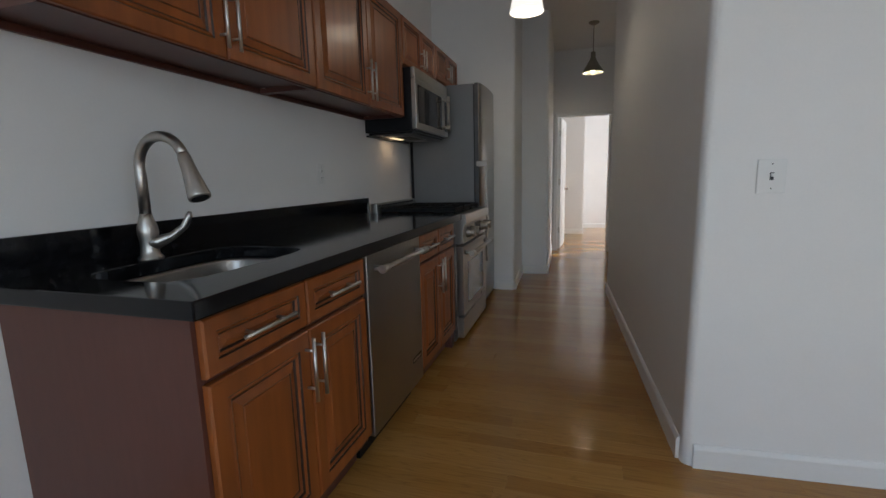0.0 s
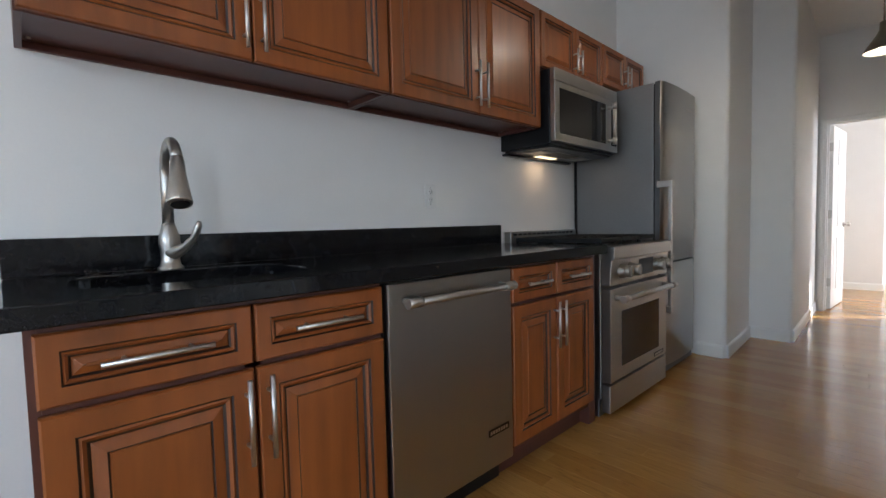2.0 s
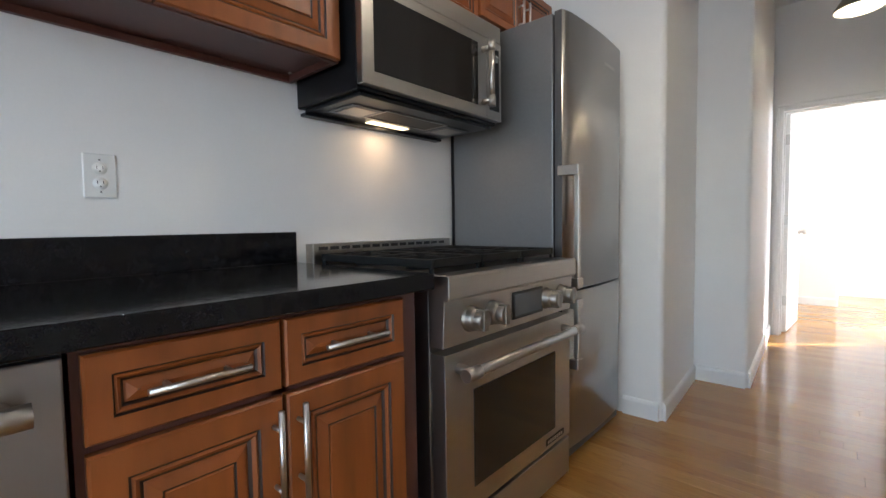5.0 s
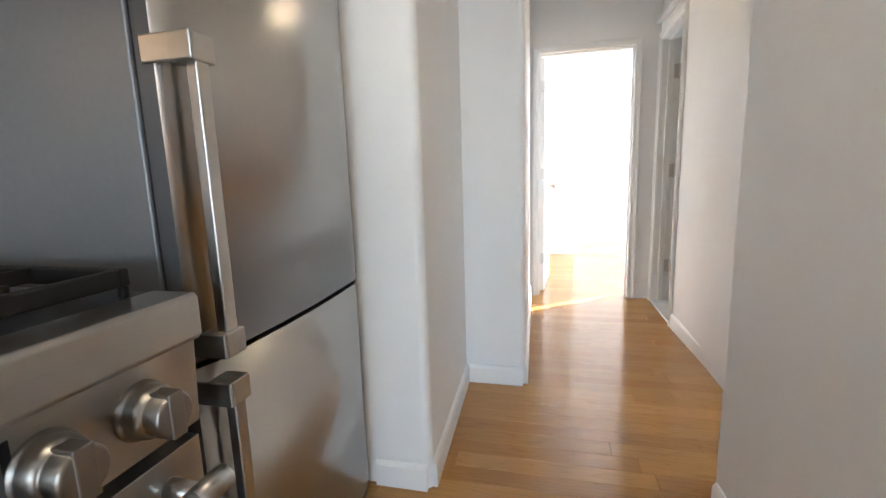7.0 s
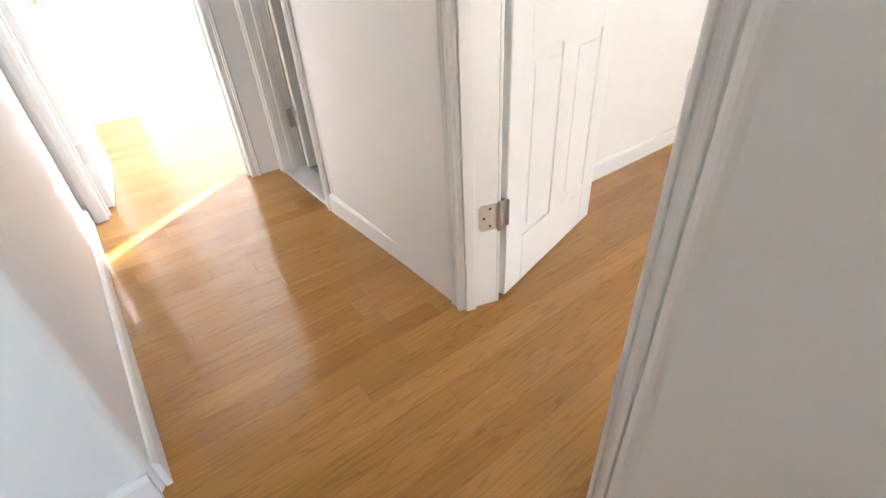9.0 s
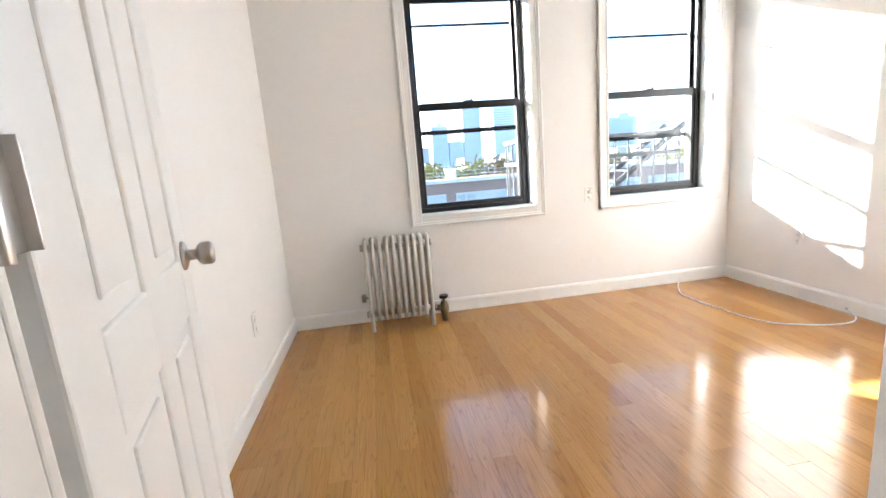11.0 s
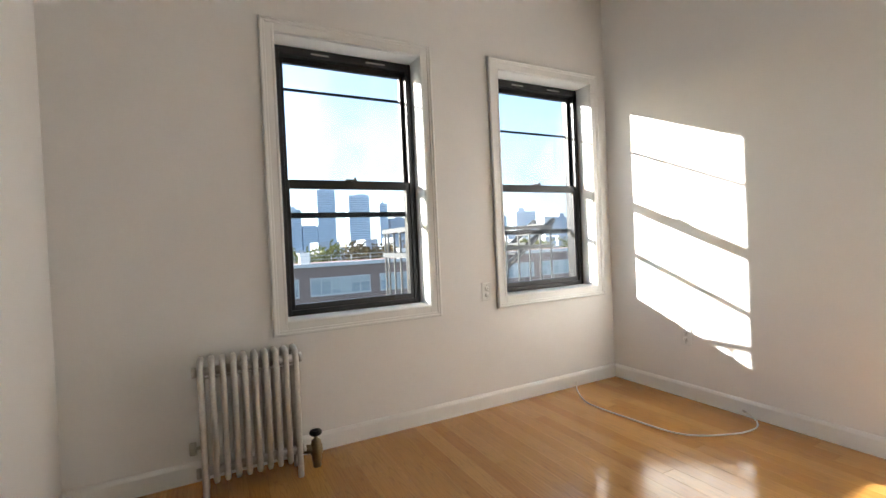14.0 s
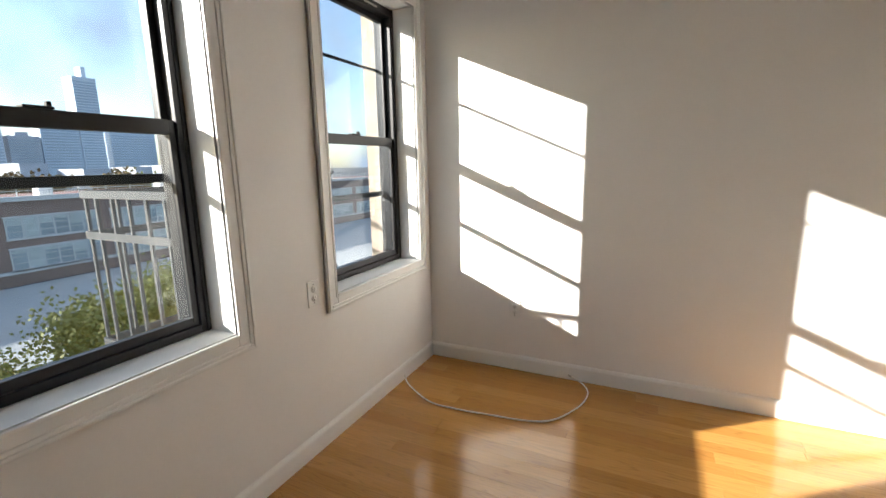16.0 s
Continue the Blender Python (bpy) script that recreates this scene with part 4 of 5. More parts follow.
def refrigerator():
    y0, y1, top = 2.998, 3.648, 1.905
    ob = empty("refrigerator", "tall stainless steel refrigerator with bottom freezer and grey sides", "refrigerator", (0.28, 3.32, 0))
    boxes("body", [(0.034, 0.575, y0, y1, 0.02, top - 0.004)], M_GREYSIDE, ob, 0.004)
    # black slab put in for the shadowed gap between refrigerator and wall
    boxes("rear_cover", [(0.004, 0.0335, y0 + 0.015, y1 - 0.015, 0.04, top - 0.02)], M_BLACK, ob)
    boxes("gasket", [(0.5755, 0.584, y0 + 0.006, y1 - 0.006, 0.06, top - 0.012)], M_BLACK, ob)

    def curved_door(name, z0, z1):
        bm = bmesh.new()
        n = 16
        front, back = [], []
        for i in range(n + 1):
            u = i / n
            y = y0 + (y1 - y0) * u
            edge = min(u, 1 - u)
            x = 0.626 + 0.016 * (1 - (2 * u - 1) ** 2) - 0.010 * max(0, 1 - edge / 0.03) ** 2
            front.append([bm.verts.new((x, y, z)) for z in (z0, z1)])
            back.append([bm.verts.new((0.5845, y, z)) for z in (z0, z1)])
        for i in range(n):
            f = bm.faces.new((front[i][0], front[i + 1][0], front[i + 1][1], front[i][1]))
            f.smooth = True
            bm.faces.new((back[i][0], back[i][1], back[i + 1][1], back[i + 1][0]))
            bm.faces.new((front[i][1], front[i + 1][1], back[i + 1][1], back[i][1]))
            bm.faces.new((front[i][0], back[i][0], back[i + 1][0], front[i + 1][0]))
        for i in (0, n):
            bm.faces.new((front[i][0], front[i][1], back[i][1], back[i][0])).material_index = 1
        return finish(name, bm, [M_FRIDGE, M_DOOREDGE], ob)

    curved_door("upper_door", 0.753, top)
    curved_door("freezer_door", 0.065, 0.742)
    for name, a, b in (("upper_handle", 0.768, 1.275), ("freezer_handle", 0.43, 0.725)):
        bm = bmesh.new()
        y = y0 + 0.022
        quad_box(bm, 0.664, 0.684, y - 0.013, y + 0.013, a + 0.002, b - 0.002)
        for z in (a, b - 0.042):
            quad_box(bm, 0.598, 0.690, y0 - 0.006, y0 - 0.0005, z, z + 0.042)
            quad_box(bm, 0.642, 0.690, y0 - 0.0005, y + 0.022, z, z + 0.042)
        finish(name, bm, M_NICKEL, ob, 0.005)
    boxes("logo_bar", [(0.6405, 0.6425, 3.38, 3.50, 1.775, 1.787)], M_CHROME, ob)
    boxes("kick_grille", [(0.05, 0.56, y0 + 0.01, y1 - 0.01, 0.0, 0.0195), (0.5755, 0.610, y0 + 0.005, y1 - 0.005, 0.004, 0.055)], M_GREYSIDE, ob, 0.003)


refrigerator()
UX = 0.288


def wall_cabinet(y0, y1, z0, z1, cut, label, low_rail=True):
    ob = empty("wall_cabinet", label, "cabinet", (0.15, (y0 + y1) / 2, z0), "kitchen wall cabinets")
    rail = 0.022 if low_rail else 0.0
    spans = [(0.003, UX, y0, y0 + 0.016, z0, z1), (0.003, UX, y1 - 0.016, y1, z0, z1), (0.003, UX - 0.003, y0 + 0.016, y1 - 0.016, z0 + rail, z0 + rail + 0.012), (0.003, UX, y0 + 0.016, y1 - 0.016, z1 - 0.016, z1),
             (0.003, 0.012, y0 + 0.016, y1 - 0.016, z0 + rail + 0.012, z1 - 0.016), (UX - 0.018, UX, y0 + 0.016, y1 - 0.016, z0, z0 + rail + 0.03), (UX - 0.02, UX, cut - 0.02, cut + 0.02, z0 + rail + 0.03, z1 - 0.016)]
    if low_rail:
        spans.append((0.003, 0.018, y0 + 0.016, y1 - 0.016, z0, z0 + rail - 0.001))
    boxes("body", spans, M_CABSIDE, ob, 0.001)
    if low_rail:
        bm = bmesh.new()
        for y in (y0 + 0.03, y1 - 0.03):
            for x in (0.05, UX - 0.05):
                lathe_into(bm, [(0.006, z0 + 0.0215), (0.006, z0 + 0.018), (0, z0 + 0.017)], Matrix.Translation((x, y, 0)), 8)
        finish("screw", bm, M_NICKEL, ob)
    for a, b, side in ((y0 + 0.005, cut - 0.003, 1), (cut + 0.003, y1 - 0.005, -1)):
        d = raised_panel("door", a, b, z0 + 0.004, z1 - 0.004, UX + 0.001, CABMATS, ob, not low_rail)
        y = b - 0.024 if side > 0 else a + 0.024
        bar_pull(d, (UX + 0.02, y, z0 + 0.03), (UX + 0.02, y, z0 + (0.235 if low_rail else 0.17)))
    return ob


CTOP = 2.195
wall_cabinet(0.045, 1.108, 1.547, CTOP, 0.582, "cinnamon-stained wall cabinet with raised panels and steel bars")
wall_cabinet(1.112, 2.14, 1.547, CTOP, 1.632, "cinnamon-stained wall cabinet with raised panels and steel bars")
wall_cabinet(2.144, 2.855, 1.885, CTOP, 2.512, "short cinnamon-stained wall cabinet above the microwave", False)
wall_cabinet(2.859, 3.510, 1.93, CTOP, 3.195, "short cinnamon-stained wall cabinet above the refrigerator", False)


def wall_plate(name, m, label, category, toggle=False, half=0.036):
    """A wall plate in its own xz plane, facing -y."""
    ob = turned(name, label, category, m, "")
    boxes("plate", [(-half, half, -0.006, -0.0005, -0.058, 0.058)], M_PLASTIC, ob, 0.003)
    if toggle:
        boxes("slot", [(-0.006, 0.006, -0.0075, -0.0062, -0.013, 0.013)], M_SLOT, ob)
        boxes("toggle", [(-0.004, 0.004, -0.018, -0.0076, -0.002, 0.010)], M_PLASTIC, ob, 0.002)
    else:
        bm = bmesh.new()
        for s in (0.02, -0.02):
            lathe_into(bm, [(0.0165, 0.006), (0.0165, 0.0075), (0.0, 0.0076)], Matrix.Translation((0, 0, s)) @ pose(0, 0, 0, 90, 0, 0), 16)
        finish("socket", bm, M_PLASTIC, ob)
        boxes("slot", [(-0.0075, -0.0055, -0.0082, -0.0077, s - 0.002, s + 0.007) for s in (0.02, -0.02)] + [(0.0055, 0.0075, -0.0082, -0.0077, s - 0.002, s + 0.007) for s in (0.02, -0.02)]
              + [(-0.002, 0.002, -0.0082, -0.0077, s - 0.010, s - 0.006) for s in (0.02, -0.02)], M_SLOT, ob)
    boxes("screw", [(-0.002, 0.002, -0.0066, -0.0061, 0.040, 0.044), (-0.002, 0.002, -0.0066, -0.0061, -0.044, -0.040)], M_SLOT, ob)
    return ob


wall_plate("light_switch", pose(2.058, 1.118, 1.124, 0, 0, 4.1), "white toggle light switch plate on the wall", "light switch", True, 0.045)
wall_plate("outlet", pose(0.0, 1.574, 1.18, 0, 0, 90), "white wall outlet above the counter", "outlet")
wall_plate("outlet", pose(WX, 2.715, 0.755, 0, 0, -90), "white wall outlet between the windows", "outlet")
wall_plate("outlet", pose(4.235, RY, 0.405, 0, 0, 180), "white wall outlet on the sunlit wall", "outlet")
wall_plate("outlet", pose(3.95, LY, 0.36, 0, 0, 0), "white wall outlet near the bedroom floor", "outlet")


def pendant_metal():
    x, y = 1.545, 5.12
    ob = empty("pendant_lamp", "pewter cone pendant lamp hanging on a rod", "pendant lamp", (x, y, 2.33))
    at = Matrix.Translation((x, y, 0))
    lathe("canopy", [(0, H - 0.001), (0.062, H - 0.001), (0.060, H - 0.012), (0.03, H - 0.03), (0.008, H - 0.034)], M_SHADE, ob, at)
    tube("rod", [(x, y, H - 0.03), (x, y, 2.56)], 0.0055, M_SHADE, ob, 8)
    bm = bmesh.new()
    lathe_into(bm, [(0.008, 2.575), (0.026, 2.565), (0.028, 2.50), (0.036, 2.49), (0.040, 2.475), (0.075, 2.42), (0.118, 2.352), (0.124, 2.335), (0.120, 2.335)], at, 32, 0)
    lathe_into(bm, [(0.120, 2.335), (0.113, 2.350), (0.072, 2.415), (0.03, 2.468), (0, 2.47)], at, 32, 1)
    finish("shade", bm, [M_SHADE, M_SHADEIN], ob)
    lathe("bulb", [(0.0, 2.352), (0.03, 2.358), (0.045, 2.385), (0.03, 2.43), (0.015, 2.46)], M_BULB, ob, at)


def pendant_glass():
    x, y = 1.045, 2.66
    ob = empty("pendant_lamp", "white frosted glass cone pendant lamp, switched on", "pendant lamp", (x, y, 2.27))
    at = Matrix.Translation((x, y, 0))
    lathe("canopy", [(0, H - 0.001), (0.062, H - 0.001), (0.060, H - 0.012), (0.03, H - 0.03), (0.008, H - 0.034)], M_NICKEL, ob, at)
    tube("rod", [(x, y, H - 0.03), (x, y, 2.60)], 0.005, M_NICKEL, ob, 8)
    lathe("shade", [(0.010, 2.61), (0.045, 2.60), (0.062, 2.56), (0.118, 2.275), (0.114, 2.275), (0.058, 2.555), (0.01, 2.59)], M_FROST, ob, at, 32)
    lathe("bulb", [(0.0, 2.36), (0.03, 2.37), (0.04, 2.40), (0.028, 2.46), (0.014, 2.50), (0.014, 2.58)], M_BULB, ob, at)


def high_cupboard():
    """Flush cupboard doors above the bathroom door, over a projecting ledge."""
    ob = empty("high_cupboard", "white painted high cupboard above the bathroom door", "cupboard", (HX0, 5.6, 2.2))
    boxes("ledge", [(HX0 - 0.045, HX0 - 0.001, 4.75, 6.22, 2.115, 2.165), (HX0 - 0.030, HX0 - 0.001, 4.75, 6.22, 2.166, 2.19)], M_TRIM, ob, 0.004)
    boxes("frame", [(HX0 - 0.014, HX0 - 0.001, 6.10, 6.18, 2.191, 2.86), (HX0 - 0.014, HX0 - 0.001, 4.75, 4.83, 2.191, 2.86), (HX0 - 0.014, HX0 - 0.001, 4.831, 6.099, 2.80, 2.86)], M_TRIM, ob, 0.003)
    for a, b, hy in ((5.468, 6.096, 6.100), (4.834, 5.462, 4.830)):
        d = boxes("door", [(HX0 - 0.016, HX0 - 0.001, a, b, 2.195, 2.795)], M_DOOR, ob, 0.003)
        for z in (2.32, 2.68):
            tube("hinge", [(HX0 - 0.019, hy, z - 0.03), (HX0 - 0.019, hy, z + 0.03)], 0.006, M_NICKEL, d, 8)


high_cupboard()
tagged(lathe("wall_cover", [(0, 0.014), (0.04, 0.013), (0.05, 0.008), (0.052, 0.0005)], M_PLASTIC, None, Matrix.Translation((HX0, 5.15, 2.03)) @ pose(0, 0, 0, 0, -90, 0)), "round white cover plate on the hall wall", "cover plate")
pendant_metal()
pendant_glass()
lamp("hall_bulb_light", "POINT", Matrix.Translation((1.545, 5.12, 2.385)), 4.2, (1.0, 0.80, 0.52), soft=0.04)
lamp("kitchen_bulb_light", "POINT", Matrix.Translation((1.045, 2.66, 2.30)), 1.0, (1.0, 0.82, 0.58), soft=0.035)

# ---- bedroom ----


def radiator():
    x, y0, y1, top = 4.66, 3.955, 4.355, 0.612
    ob = empty("radiator", "silver-painted cast-iron column radiator standing on the floor", "radiator", (x, 4.15, 0))
    n = 10
    step = (y1 - y0) / (n - 1)
    for i in range(n):
        y = y0 + i * step
        bm = bmesh.new()
        hw = 0.062
        low = 0.0 if i in (0, n - 1) else 0.075
        for s in (-1, 1):
            tube_into(bm, [(x + s * hw, y, low), (x + s * hw, y, low + 0.02 if low == 0 else 0.09), (x + s * hw, y, top - 0.035), (x + s * hw * 0.9, y, top - 0.012), (x + s * hw * 0.55, y, top)],
                      [0.0135 if low == 0 else 0.010, 0.0135, 0.0135, 0.013, 0.010], 10)
        tube_into(bm, [(x - hw, y, top - 0.022), (x - hw * 0.4, y, top - 0.006), (x + hw * 0.4, y, top - 0.006), (x + hw, y, top - 0.022)], [0.013, 0.015, 0.015, 0.013], 10)
        tube_into(bm, [(x - hw, y, 0.10), (x + hw, y, 0.10)], 0.014, 10)
        tube_into(bm, [(x, y, 0.10), (x, y, top - 0.02)], 0.011, 8)
        finish("section", bm, M_RAD, ob)
    bm = bmesh.new()
    for z in (top - 0.055, 0.105):
        tube_into(bm, [(x, y0 - 0.028, z), (x, y1 + 0.028, z)], 0.019, 14)
        for y in (y0 - 0.030, y1 + 0.030):
            s = -1 if y < 4 else 1
            tube_into(bm, [(x, y - s * 0.012, z), (x, y + s * 0.006, z)], 0.024, 8)
    tube_into(bm, [(x - 0.045, y0, top - 0.075), (x - 0.045, y1, top - 0.075)], 0.004, 8)
    finish("hub", bm, M_RAD, ob)
    bm = bmesh.new()  # air vent at the far end
    tube_into(bm, [(x, y1 + 0.015, 0.22), (x, y1 + 0.04, 0.22)], 0.008, 8)
    tube_into(bm, [(x, y1 + 0.045, 0.195), (x, y1 + 0.045, 0.245)], 0.015, 12)
    finish("air_vent", bm, M_NICKEL, ob)
    vy = 3.868
    bm = bmesh.new()
    lathe_into(bm, [(0.020, -0.001), (0.020, 0.03), (0.024, 0.032), (0.024, 0.055), (0.030, 0.065), (0.032, 0.085), (0.030, 0.105), (0.024, 0.118), (0.024, 0.128), (0.016, 0.135), (0.009, 0.14), (0.009, 0.165), (0, 0.166)], Matrix.Translation((x, vy, 0)), 14)
    tube_into(bm, [(x, vy, 0.09), (x, vy + 0.035, 0.093), (x, vy + 0.07, 0.10)], [0.020, 0.022, 0.020], 10)
    finish("valve", bm, M_BRASS, ob)
    lathe("valve_wheel", [(0, 0.160), (0.026, 0.158), (0.031, 0.165), (0.031, 0.173), (0.026, 0.180), (0.012, 0.177), (0, 0.177)], M_BLACK, ob, Matrix.Translation((x, vy, 0)), 18)


radiator()


def floor_cable():
    """A white coaxial lead out of the wall, in a loose loop on the boards."""
    key = [(4.826, 1.975, 0.075), (4.81, 1.985, 0.02), (4.74, 2.05, 0.006), (4.55, 2.164, 0.006), (4.40, 2.175, 0.006), (4.246, 2.162, 0.006), (3.927, 2.107, 0.006), (3.789, 1.913, 0.006), (3.753, 1.74, 0.006), (3.79, 1.64, 0.012), (3.866, 1.603, 0.03)]
    pts = []
    for i in range(len(key) - 1):
        p0, p1, p2, p3 = (Vector(key[min(max(i + d, 0), len(key) - 1)]) for d in (-1, 0, 1, 2))
        for s in range(6):
            t = s / 6
            pts.append(0.5 * ((2 * p1) + (p2 - p0) * t + (2 * p0 - 5 * p1 + 4 * p2 - p3) * t * t + (3 * p1 - p0 - 3 * p2 + p3) * t ** 3))
    pts.append(Vector(key[-1]))
    ob = tube("cable", pts, 0.0042, [M_CABLE], None, 8)
    tagged(ob, "white coaxial cable lying in a loose loop on the floor", "cable")
    tube("plug", [key[-1], (3.888, 1.594, 0.034)], [0.0062, 0.0055], M_NICKEL, ob, 8)


floor_cable()

# ---- outside ----
GZ = -7.0
structure(boxes("ground", [(5.3, 4000, -3000, 3000, GZ - 0.5, GZ), (-3000, 5.3, -3000, 3000, GZ - 0.5, GZ)], M_ASPHALT), "grey asphalt street and yards")
structure(boxes("pavement", [(27, 45.0, -60, 60, GZ, GZ + 0.14)], M_CONC, bevel=0.02), "pale concrete yard with a low kerb")


def school():
    x0 = 46.0
    ob = empty("school_building", "low red-brick building with rows of pale-framed windows", "building", (x0, -12, GZ))
    top = -0.75
    boxes("wall", [(x0, x0 + 16, -75, 40, GZ, top)], M_BRICK, ob)
    boxes("coping", [(x0 - 0.25, x0 + 0.25, -75.2, 40.2, top, top + 0.35), (x0 - 0.12, x0 - 0.002, -75, 40, GZ + 0.9, GZ + 1.15)], M_STONE, ob)
    frames, panes, blinds = [], [], []
    for zr in (top - 2.75, top - 5.1):
        y = -73.0
        while y < 38:
            n = 6
            for i in range(n):
                a = y + i * 0.98
                frames += [(x0 - 0.06, x0 - 0.003, a, a + 0.10, zr, zr + 1.62)]
                panes += [(x0 - 0.03, x0 - 0.002, a + 0.10, a + 0.98, zr + 0.06, zr + 1.56)]
                h = random.choice((0.3, 0.5, 0.8, 1.1, 1.45))
                blinds += [(x0 - 0.036, x0 - 0.031, a + 0.13, a + 0.95, zr + 1.55 - h, zr + 1.55)]
                frames += [(x0 - 0.055, x0 - 0.037, a + 0.10, a + 0.98, zr + 0.5 * k, zr + 0.5 * k + 0.05) for k in (1, 2)]
            frames += [(x0 - 0.06, x0 - 0.003, y + n * 0.98, y + n * 0.98 + 0.10, zr, zr + 1.62), (x0 - 0.07, x0 - 0.003, y - 0.05, y + n * 0.98 + 0.15, zr + 1.56, zr + 1.68), (x0 - 0.12, x0 - 0.003, y - 0.05, y + n * 0.98 + 0.15, zr - 0.1, zr + 0.06)]
            y += n * 0.98 + 1.15
    boxes("window_frame", frames, M_STONE, ob)
    boxes("window_pane", panes, M_WINFAR, ob)
    boxes("window_blind", blinds, M_BLIND, ob)
    bm = bmesh.new()
    for y in range(-74, 40, 2):
        quad_box(bm, x0 + 0.3, x0 + 0.36, y, y + 0.06, top, top + 1.1)
    for z in (0.7, 1.06):
        quad_box(bm, x0 + 0.3, x0 + 0.36, -75, 40, top + z, top + z + 0.05)
    finish("roof_rail", bm, M_STONE, ob)
    for y in (-24, -14.5, -4, 9):
        boxes("roof_vent", [(x0 + 1, x0 + 2.0, y, y + 0.9, top, top + 1.25), (x0 + 0.9, x0 + 2.1, y - 0.1, y + 1.0, top + 1.25, top + 1.4)], M_PLASTIC, ob)


school()


def tower(label, y0, y1, top, depth, mat, crown=()):
    """A far block with window bands; y0 and y1 at 900 m out."""
    x0 = 900.0
    ob = empty("tower", label, "building", (x0, (y0 + y1) / 2, GZ), "far skyline")
    spans = [(x0, x0 + depth, y0, y1, GZ, top)]
    for a, b, h in crown:
        spans.append((x0 + depth * 0.2, x0 + depth * 0.8, y0 + (y1 - y0) * a, y0 + (y1 - y0) * b, top, top + h))
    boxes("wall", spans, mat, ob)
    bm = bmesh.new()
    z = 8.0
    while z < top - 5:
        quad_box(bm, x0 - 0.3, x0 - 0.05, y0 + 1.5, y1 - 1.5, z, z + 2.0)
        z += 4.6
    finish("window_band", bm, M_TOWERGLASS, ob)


# the towers' pale and blue-grey tones carry the haze in their colour
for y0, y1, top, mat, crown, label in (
        (-218, -182, 117, M_TOWER, [(0.2, 0.8, 4)], "slim office tower in hazy blue-grey on the skyline"),
        (-290, -246, 107, M_TOWER2, [(0.1, 0.6, 3)], "glass office tower paled by haze on the skyline"),
        (-330, -312, 90, M_TOWER2, [(0.4, 0.6, 10)], "slim tower paled by haze on the skyline"),
        (-150, -118, 78, M_TOWER, [(0.3, 0.6, 6)], "apartment tower in hazy blue-grey on the skyline"),
        (-180, -152, 46, M_TOWER, [], "lower block in hazy blue-grey on the skyline"),
        (-470, -434, 160, M_TOWER2, [(0.3, 0.5, 18)], "tall slender tower paled by haze on the skyline"),
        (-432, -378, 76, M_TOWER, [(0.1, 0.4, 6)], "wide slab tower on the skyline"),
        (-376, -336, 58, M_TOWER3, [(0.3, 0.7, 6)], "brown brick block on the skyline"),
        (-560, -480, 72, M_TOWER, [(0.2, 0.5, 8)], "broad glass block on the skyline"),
        (-640, -585, 60, M_TOWER2, [(0.2, 0.5, 8)], "block paled by haze on the skyline"),
        (-730, -670, 70, M_TOWER, [(0.5, 0.8, 9)], "block in hazy blue-grey on the skyline"),
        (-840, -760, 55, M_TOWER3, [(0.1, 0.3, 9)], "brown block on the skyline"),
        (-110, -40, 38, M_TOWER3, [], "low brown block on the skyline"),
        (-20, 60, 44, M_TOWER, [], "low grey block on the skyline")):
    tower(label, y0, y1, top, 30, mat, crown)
# rooftops share the haze-paled colour of the towers
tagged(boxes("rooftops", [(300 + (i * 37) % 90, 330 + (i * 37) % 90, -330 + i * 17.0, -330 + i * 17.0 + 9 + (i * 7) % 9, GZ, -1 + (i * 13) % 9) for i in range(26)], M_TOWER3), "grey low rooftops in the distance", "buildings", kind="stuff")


def tree(at, height, spread, mat, leaves, size, label, seed):
    rng = random.Random(seed)
    ob = empty("tree", label, "tree", at)
    bx, by, bz = at
    bm = bmesh.new()
    tube_into(bm, [(bx, by, bz), (bx + 0.1, by, bz + height * 0.3), (bx + 0.15, by + 0.1, bz + height * 0.75)], [height * 0.028, height * 0.02, height * 0.006], 9)
    tips = []
    for i in range(11):
        a, f = i * 2.4, 0.3 + 0.5 * rng.random()
        p = Vector((bx + 0.12, by + 0.05, bz + height * f))
        q = p + Vector((math.cos(a), math.sin(a), 0.55)) * spread * rng.uniform(0.5, 0.9)
        tube_into(bm, [p, p.lerp(q, 0.5) + Vector((0, 0, 0.2)), q], [height * 0.011, height * 0.007, height * 0.003], 6)
        tips += [q, p.lerp(q, 0.6)]
    tips.append(Vector((bx, by, bz + height * 0.9)))
    finish("trunk", bm, M_BARK, ob)
    bm = bmesh.new()
    for _ in range(leaves):
        c = rng.choice(tips) + Vector((rng.gauss(0, 1), rng.gauss(0, 1), rng.gauss(0, 0.7))) * spread * 0.22
        u = Vector((rng.gauss(0, 1), rng.gauss(0, 1), rng.gauss(0, 1))).normalized() * size
        v = u.orthogonal().normalized() * size * 0.6
        bm.faces.new([bm.verts.new(c + w) for w in (-u, v, u, -v)])
    tagged(finish("crown", bm, mat, ob), kind="stuff")


for k, (x, y, h, s) in enumerate(((18.5, -3.3, 4.5, 2.1), (16.0, -0.8, 3.4, 1.7), (21.0, -6.7, 4.6, 2.1), (15.0, 1.6, 2.9, 1.4))):
    tree((x, y, GZ), h, s, M_LEAF, 8000, 0.075, "leafy yellow-green street tree below the window", 10 + k)
for k in range(12):
    tree((70 + (k * 5) % 9, -62 + k * 7.3, GZ), 7.6 + (k * 3) % 3 * 0.5, 3.9, M_LEAFY if k in (4, 5, 6, 9) else M_LEAF, 1500, 0.36, "rounded tree behind the brick building", 40 + k)


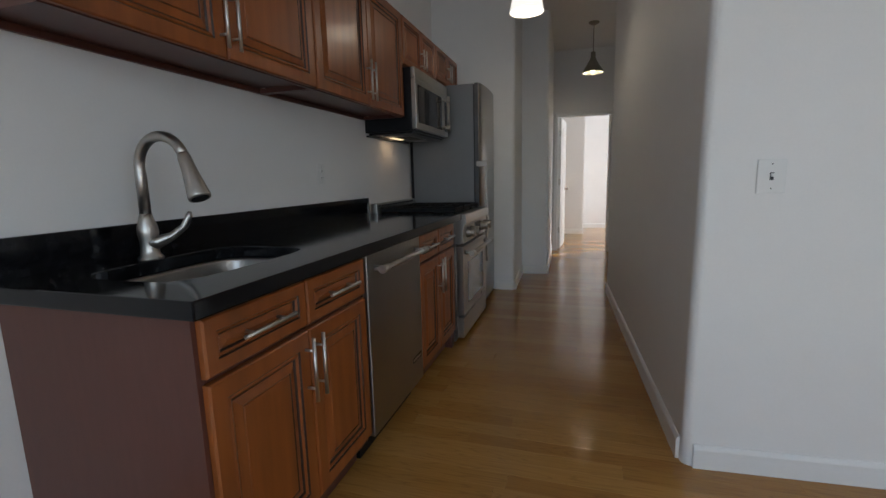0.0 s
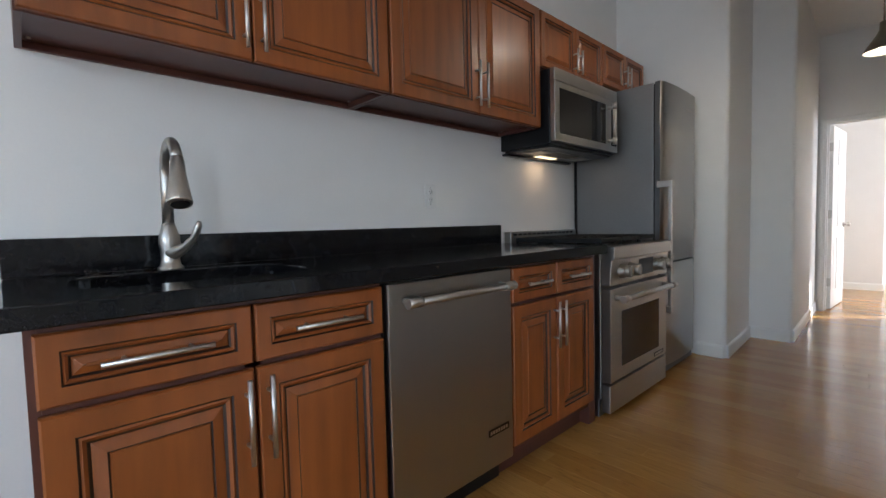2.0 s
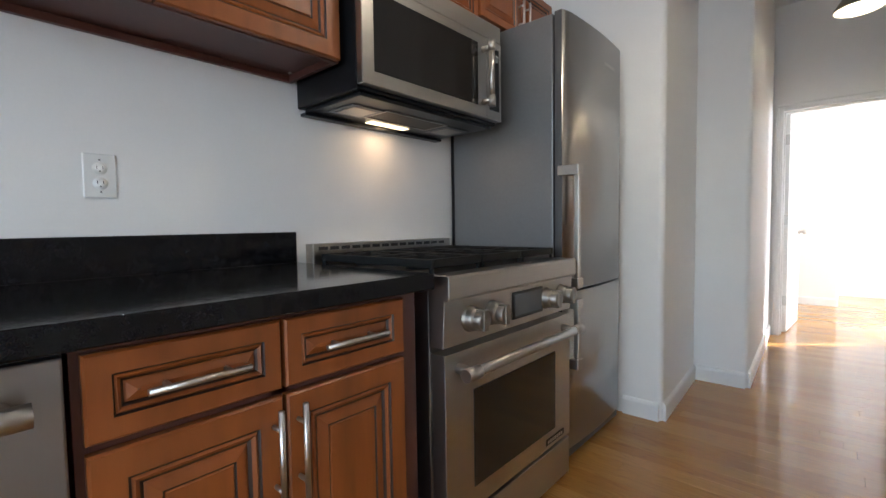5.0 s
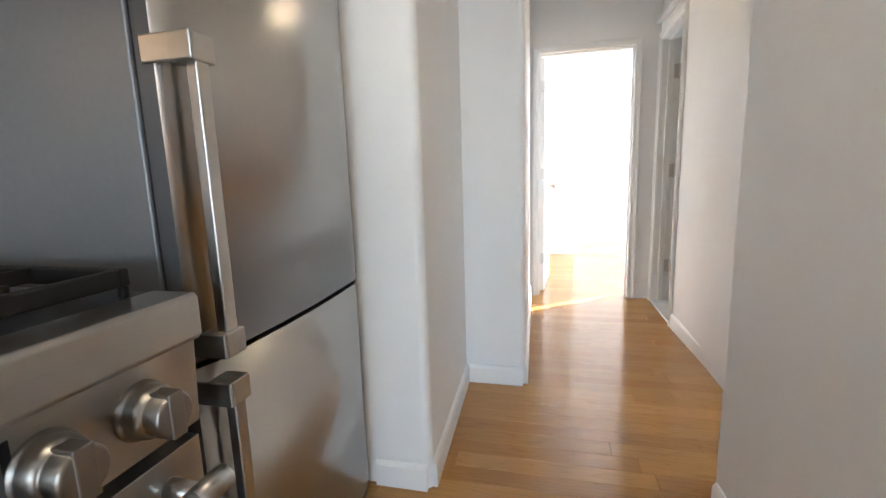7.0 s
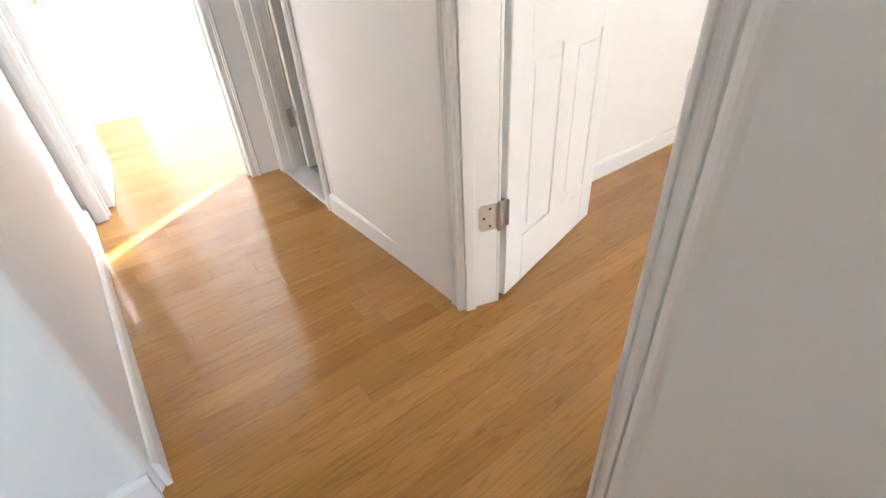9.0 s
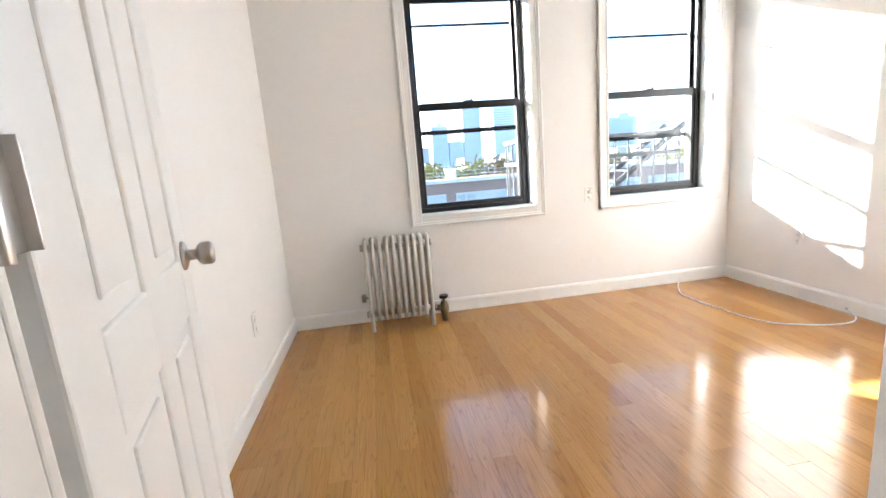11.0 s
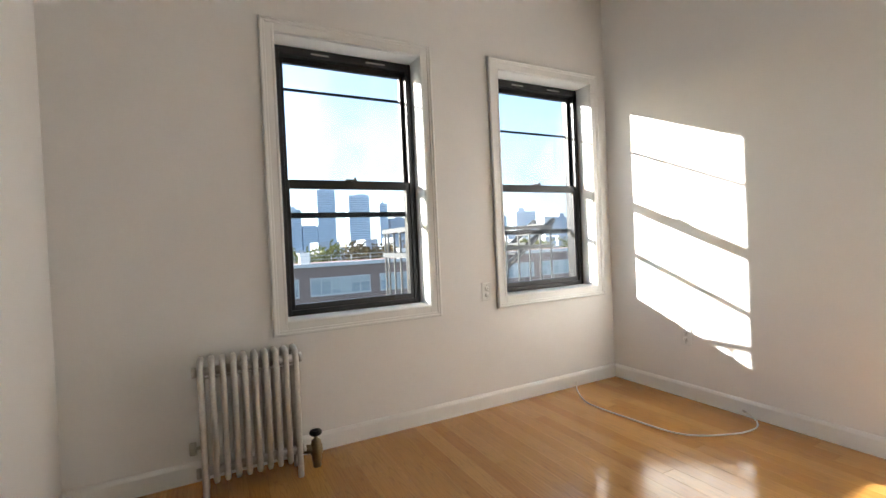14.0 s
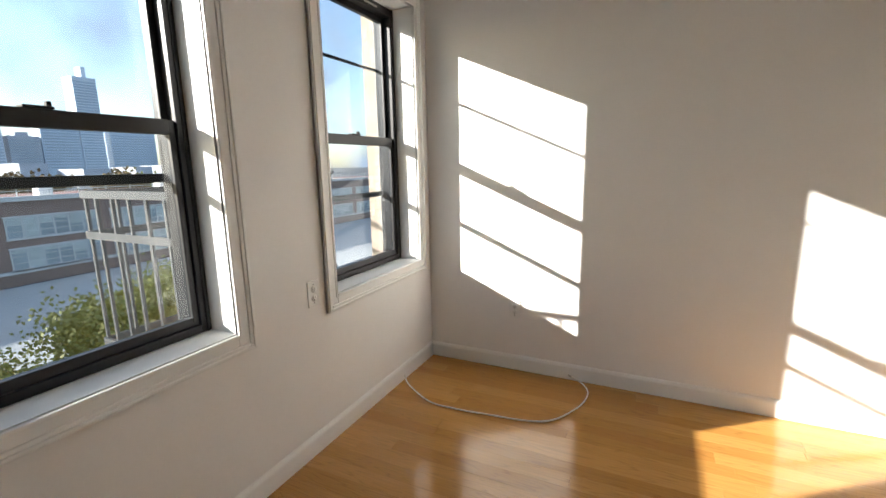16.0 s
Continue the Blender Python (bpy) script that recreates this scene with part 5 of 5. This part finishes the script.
def car(at, turn):
    ob = turned("car", "pale parked car seen from above", "car", pose(*at, 0, 0, turn))
    bm = bmesh.new()
    prof = [(-2.2, 0.3), (-2.25, 0.75), (-1.9, 0.95), (-1.4, 1.0), (-0.9, 1.42), (0.5, 1.45), (1.2, 1.0), (2.0, 0.88), (2.25, 0.7), (2.2, 0.3)]
    e = [[bm.verts.new((x, y * (0.82 if z > 1.2 else 1), z)) for x, z in prof] for y in (-0.88, 0.88)]
    for i in range(len(prof)):
        j = (i + 1) % len(prof)
        bm.faces.new((e[0][i], e[0][j], e[1][j], e[1][i]))
    bm.faces.new(e[0])
    bm.faces.new(e[1][::-1])
    finish("body", bm, M_CAR, ob, 0.08)
    for s in ((-1.25, -1.0, -0.66, 0.66, 1.08, 1.36), (0.62, 1.0, -0.66, 0.66, 1.08, 1.33)):
        boxes("window_glass", [s], M_DGLASS, ob, 0.03)
    for x in (-1.35, 1.35):
        for y in (-0.8, 0.8):
            lathe("wheel", [(0, -0.1), (0.3, -0.1), (0.33, -0.05), (0.33, 0.05), (0.3, 0.1), (0, 0.1)], M_RUBBER, ob, Matrix.Translation((x, y, 0.33)) @ pose(0, 0, 0, 90, 0, 0), 18)


car((21.5, -1.4, GZ), 82)
car((20.5, 3.2, GZ), 80)
car((24.0, -10.5, GZ), 84)


def fire_escape():
    ob = empty("fire_escape", "grey-painted iron fire escape balcony with upright bars", "fire escape", (5.6, 2.0, 0.3))
    x1, y0, y1, z0, z1 = 6.02, 1.1, 2.98, 0.38, 1.20
    boxes("platform", [(5.11 + i * 0.075, 5.15 + i * 0.075, y0, y1, z0 - 0.03, z0) for i in range(12)] + [(5.11, x1, y, y + 0.04, z0 - 0.08, z0 - 0.031) for y in (y0, (y0 + y1) / 2, y1 - 0.04)], M_RAIL, ob)
    rails = []
    for z in (z1, z1 - 0.20, z0 + 0.06):
        rails += [(x1 - 0.008, x1 + 0.008, y0, y1, z - 0.018, z + 0.018), (5.11, x1 - 0.009, y1 - 0.008, y1 + 0.008, z - 0.018, z + 0.018)]
    boxes("rail", rails, M_RAIL, ob)
    bm = bmesh.new()
    for i in range(14):
        y = y0 + 0.02 + (y1 - y0 - 0.04) * i / 13
        quad_box(bm, x1 - 0.007, x1 + 0.007, y - 0.007, y + 0.007, z0 - 0.02, z1 - 0.019)
    for i in range(1, 7):
        x = 5.11 + (x1 - 5.11) * i / 7
        quad_box(bm, x - 0.007, x + 0.007, y1 - 0.007, y1 + 0.007, z0 - 0.02, z1 - 0.019)
    finish("bar", bm, M_RAIL, ob)
    bm = bmesh.new()
    for x in (6.10, 6.42):
        tube_into(bm, [(x, 1.0, 1.28), (x, 2.2, 0.4)], 0.03, 6)
    for i in range(9):
        f = (i + 0.5) / 9
        quad_box(bm, 6.10, 6.42, 1.0 + 1.2 * f - 0.06, 1.0 + 1.2 * f + 0.06, 1.28 - 0.88 * f - 0.01, 1.28 - 0.88 * f + 0.01)
    finish("stair", bm, M_RAIL, ob)


fire_escape()
tagged(boxes("brick_pier", [(5.1005, 5.35, 1.20, 1.50, -7.0, 3.2)], M_TANBRICK), "tan brick pier outside the window", "wall pier")

# ---- oak boards ----
PITCH = 0.083
LENGTHS = (0.7, 0.95, 1.25, 1.6, 2.0)


def board_into(bm, x0, x1, y, zt=0.0):
    w, c = PITCH - 0.0002, 0.0005
    rings = []
    for ins, z in ((0.0, -0.012), (0.0, zt - c), (c, zt)):
        rings.append([bm.verts.new(p) for p in ((x0 + ins, y + ins, z), (x1 - ins, y + ins, z), (x1 - ins, y + w - ins, z), (x0 + ins, y + w - ins, z))])
    for a, b in zip(rings, rings[1:]):
        for i in range(4):
            bm.faces.new((a[i], a[(i + 1) % 4], b[(i + 1) % 4], b[i]))
    bm.faces.new(rings[-1])


shared = {}
for ln in LENGTHS:
    bm = bmesh.new()
    board_into(bm, -ln / 2, ln / 2 - 0.0006, -PITCH / 2)
    bmesh.ops.recalc_face_normals(bm, faces=bm.faces)
    me = bpy.data.meshes.new("board")
    bm.to_mesh(me)
    bm.free()
    me.materials.append(M_OAK)
    shared[ln] = me
rest = bmesh.new()
rng = random.Random(7)
y = -3.2
count = 0
while y < 9.72:
    x = -rng.random() * 1.6
    while x < WX:
        ln = rng.choice(LENGTHS)
        cx, cy = x + ln / 2, y + PITCH / 2
        near = (1.6 < cy < 4.95 and cx > 0.5 and x + ln < WX + 0.5) or (4.95 <= cy < 6.3 and 0.5 < cx < 2.3) or (0.0 < cy <= 1.6 and 0.5 < cx < 2.6)
        if near and x > -0.1 and count < 295:
            b = new("plank", shared[ln])
            b.location = (cx, cy, 0.0)
            b.parent = floor_ob
            count += 1
        elif x + ln > 0:
            board_into(rest, max(x, -0.02), min(x + ln - 0.0006, WX + 0.02), y)
        x += ln
    y += PITCH
tagged(finish("floor_boards", rest, M_OAK, floor_ob), kind="stuff")

# small repeated bits that stay joined
for ob in bpy.data.objects:
    if ob.name.split(".")[0] in ("screw", "slot", "vent_slot", "badge_mark", "head_clip", "window_frame", "window_pane", "window_blind", "window_band", "bar", "roof_rail", "storm_rail", "hub"):
        ob["kind"] = "stuff"
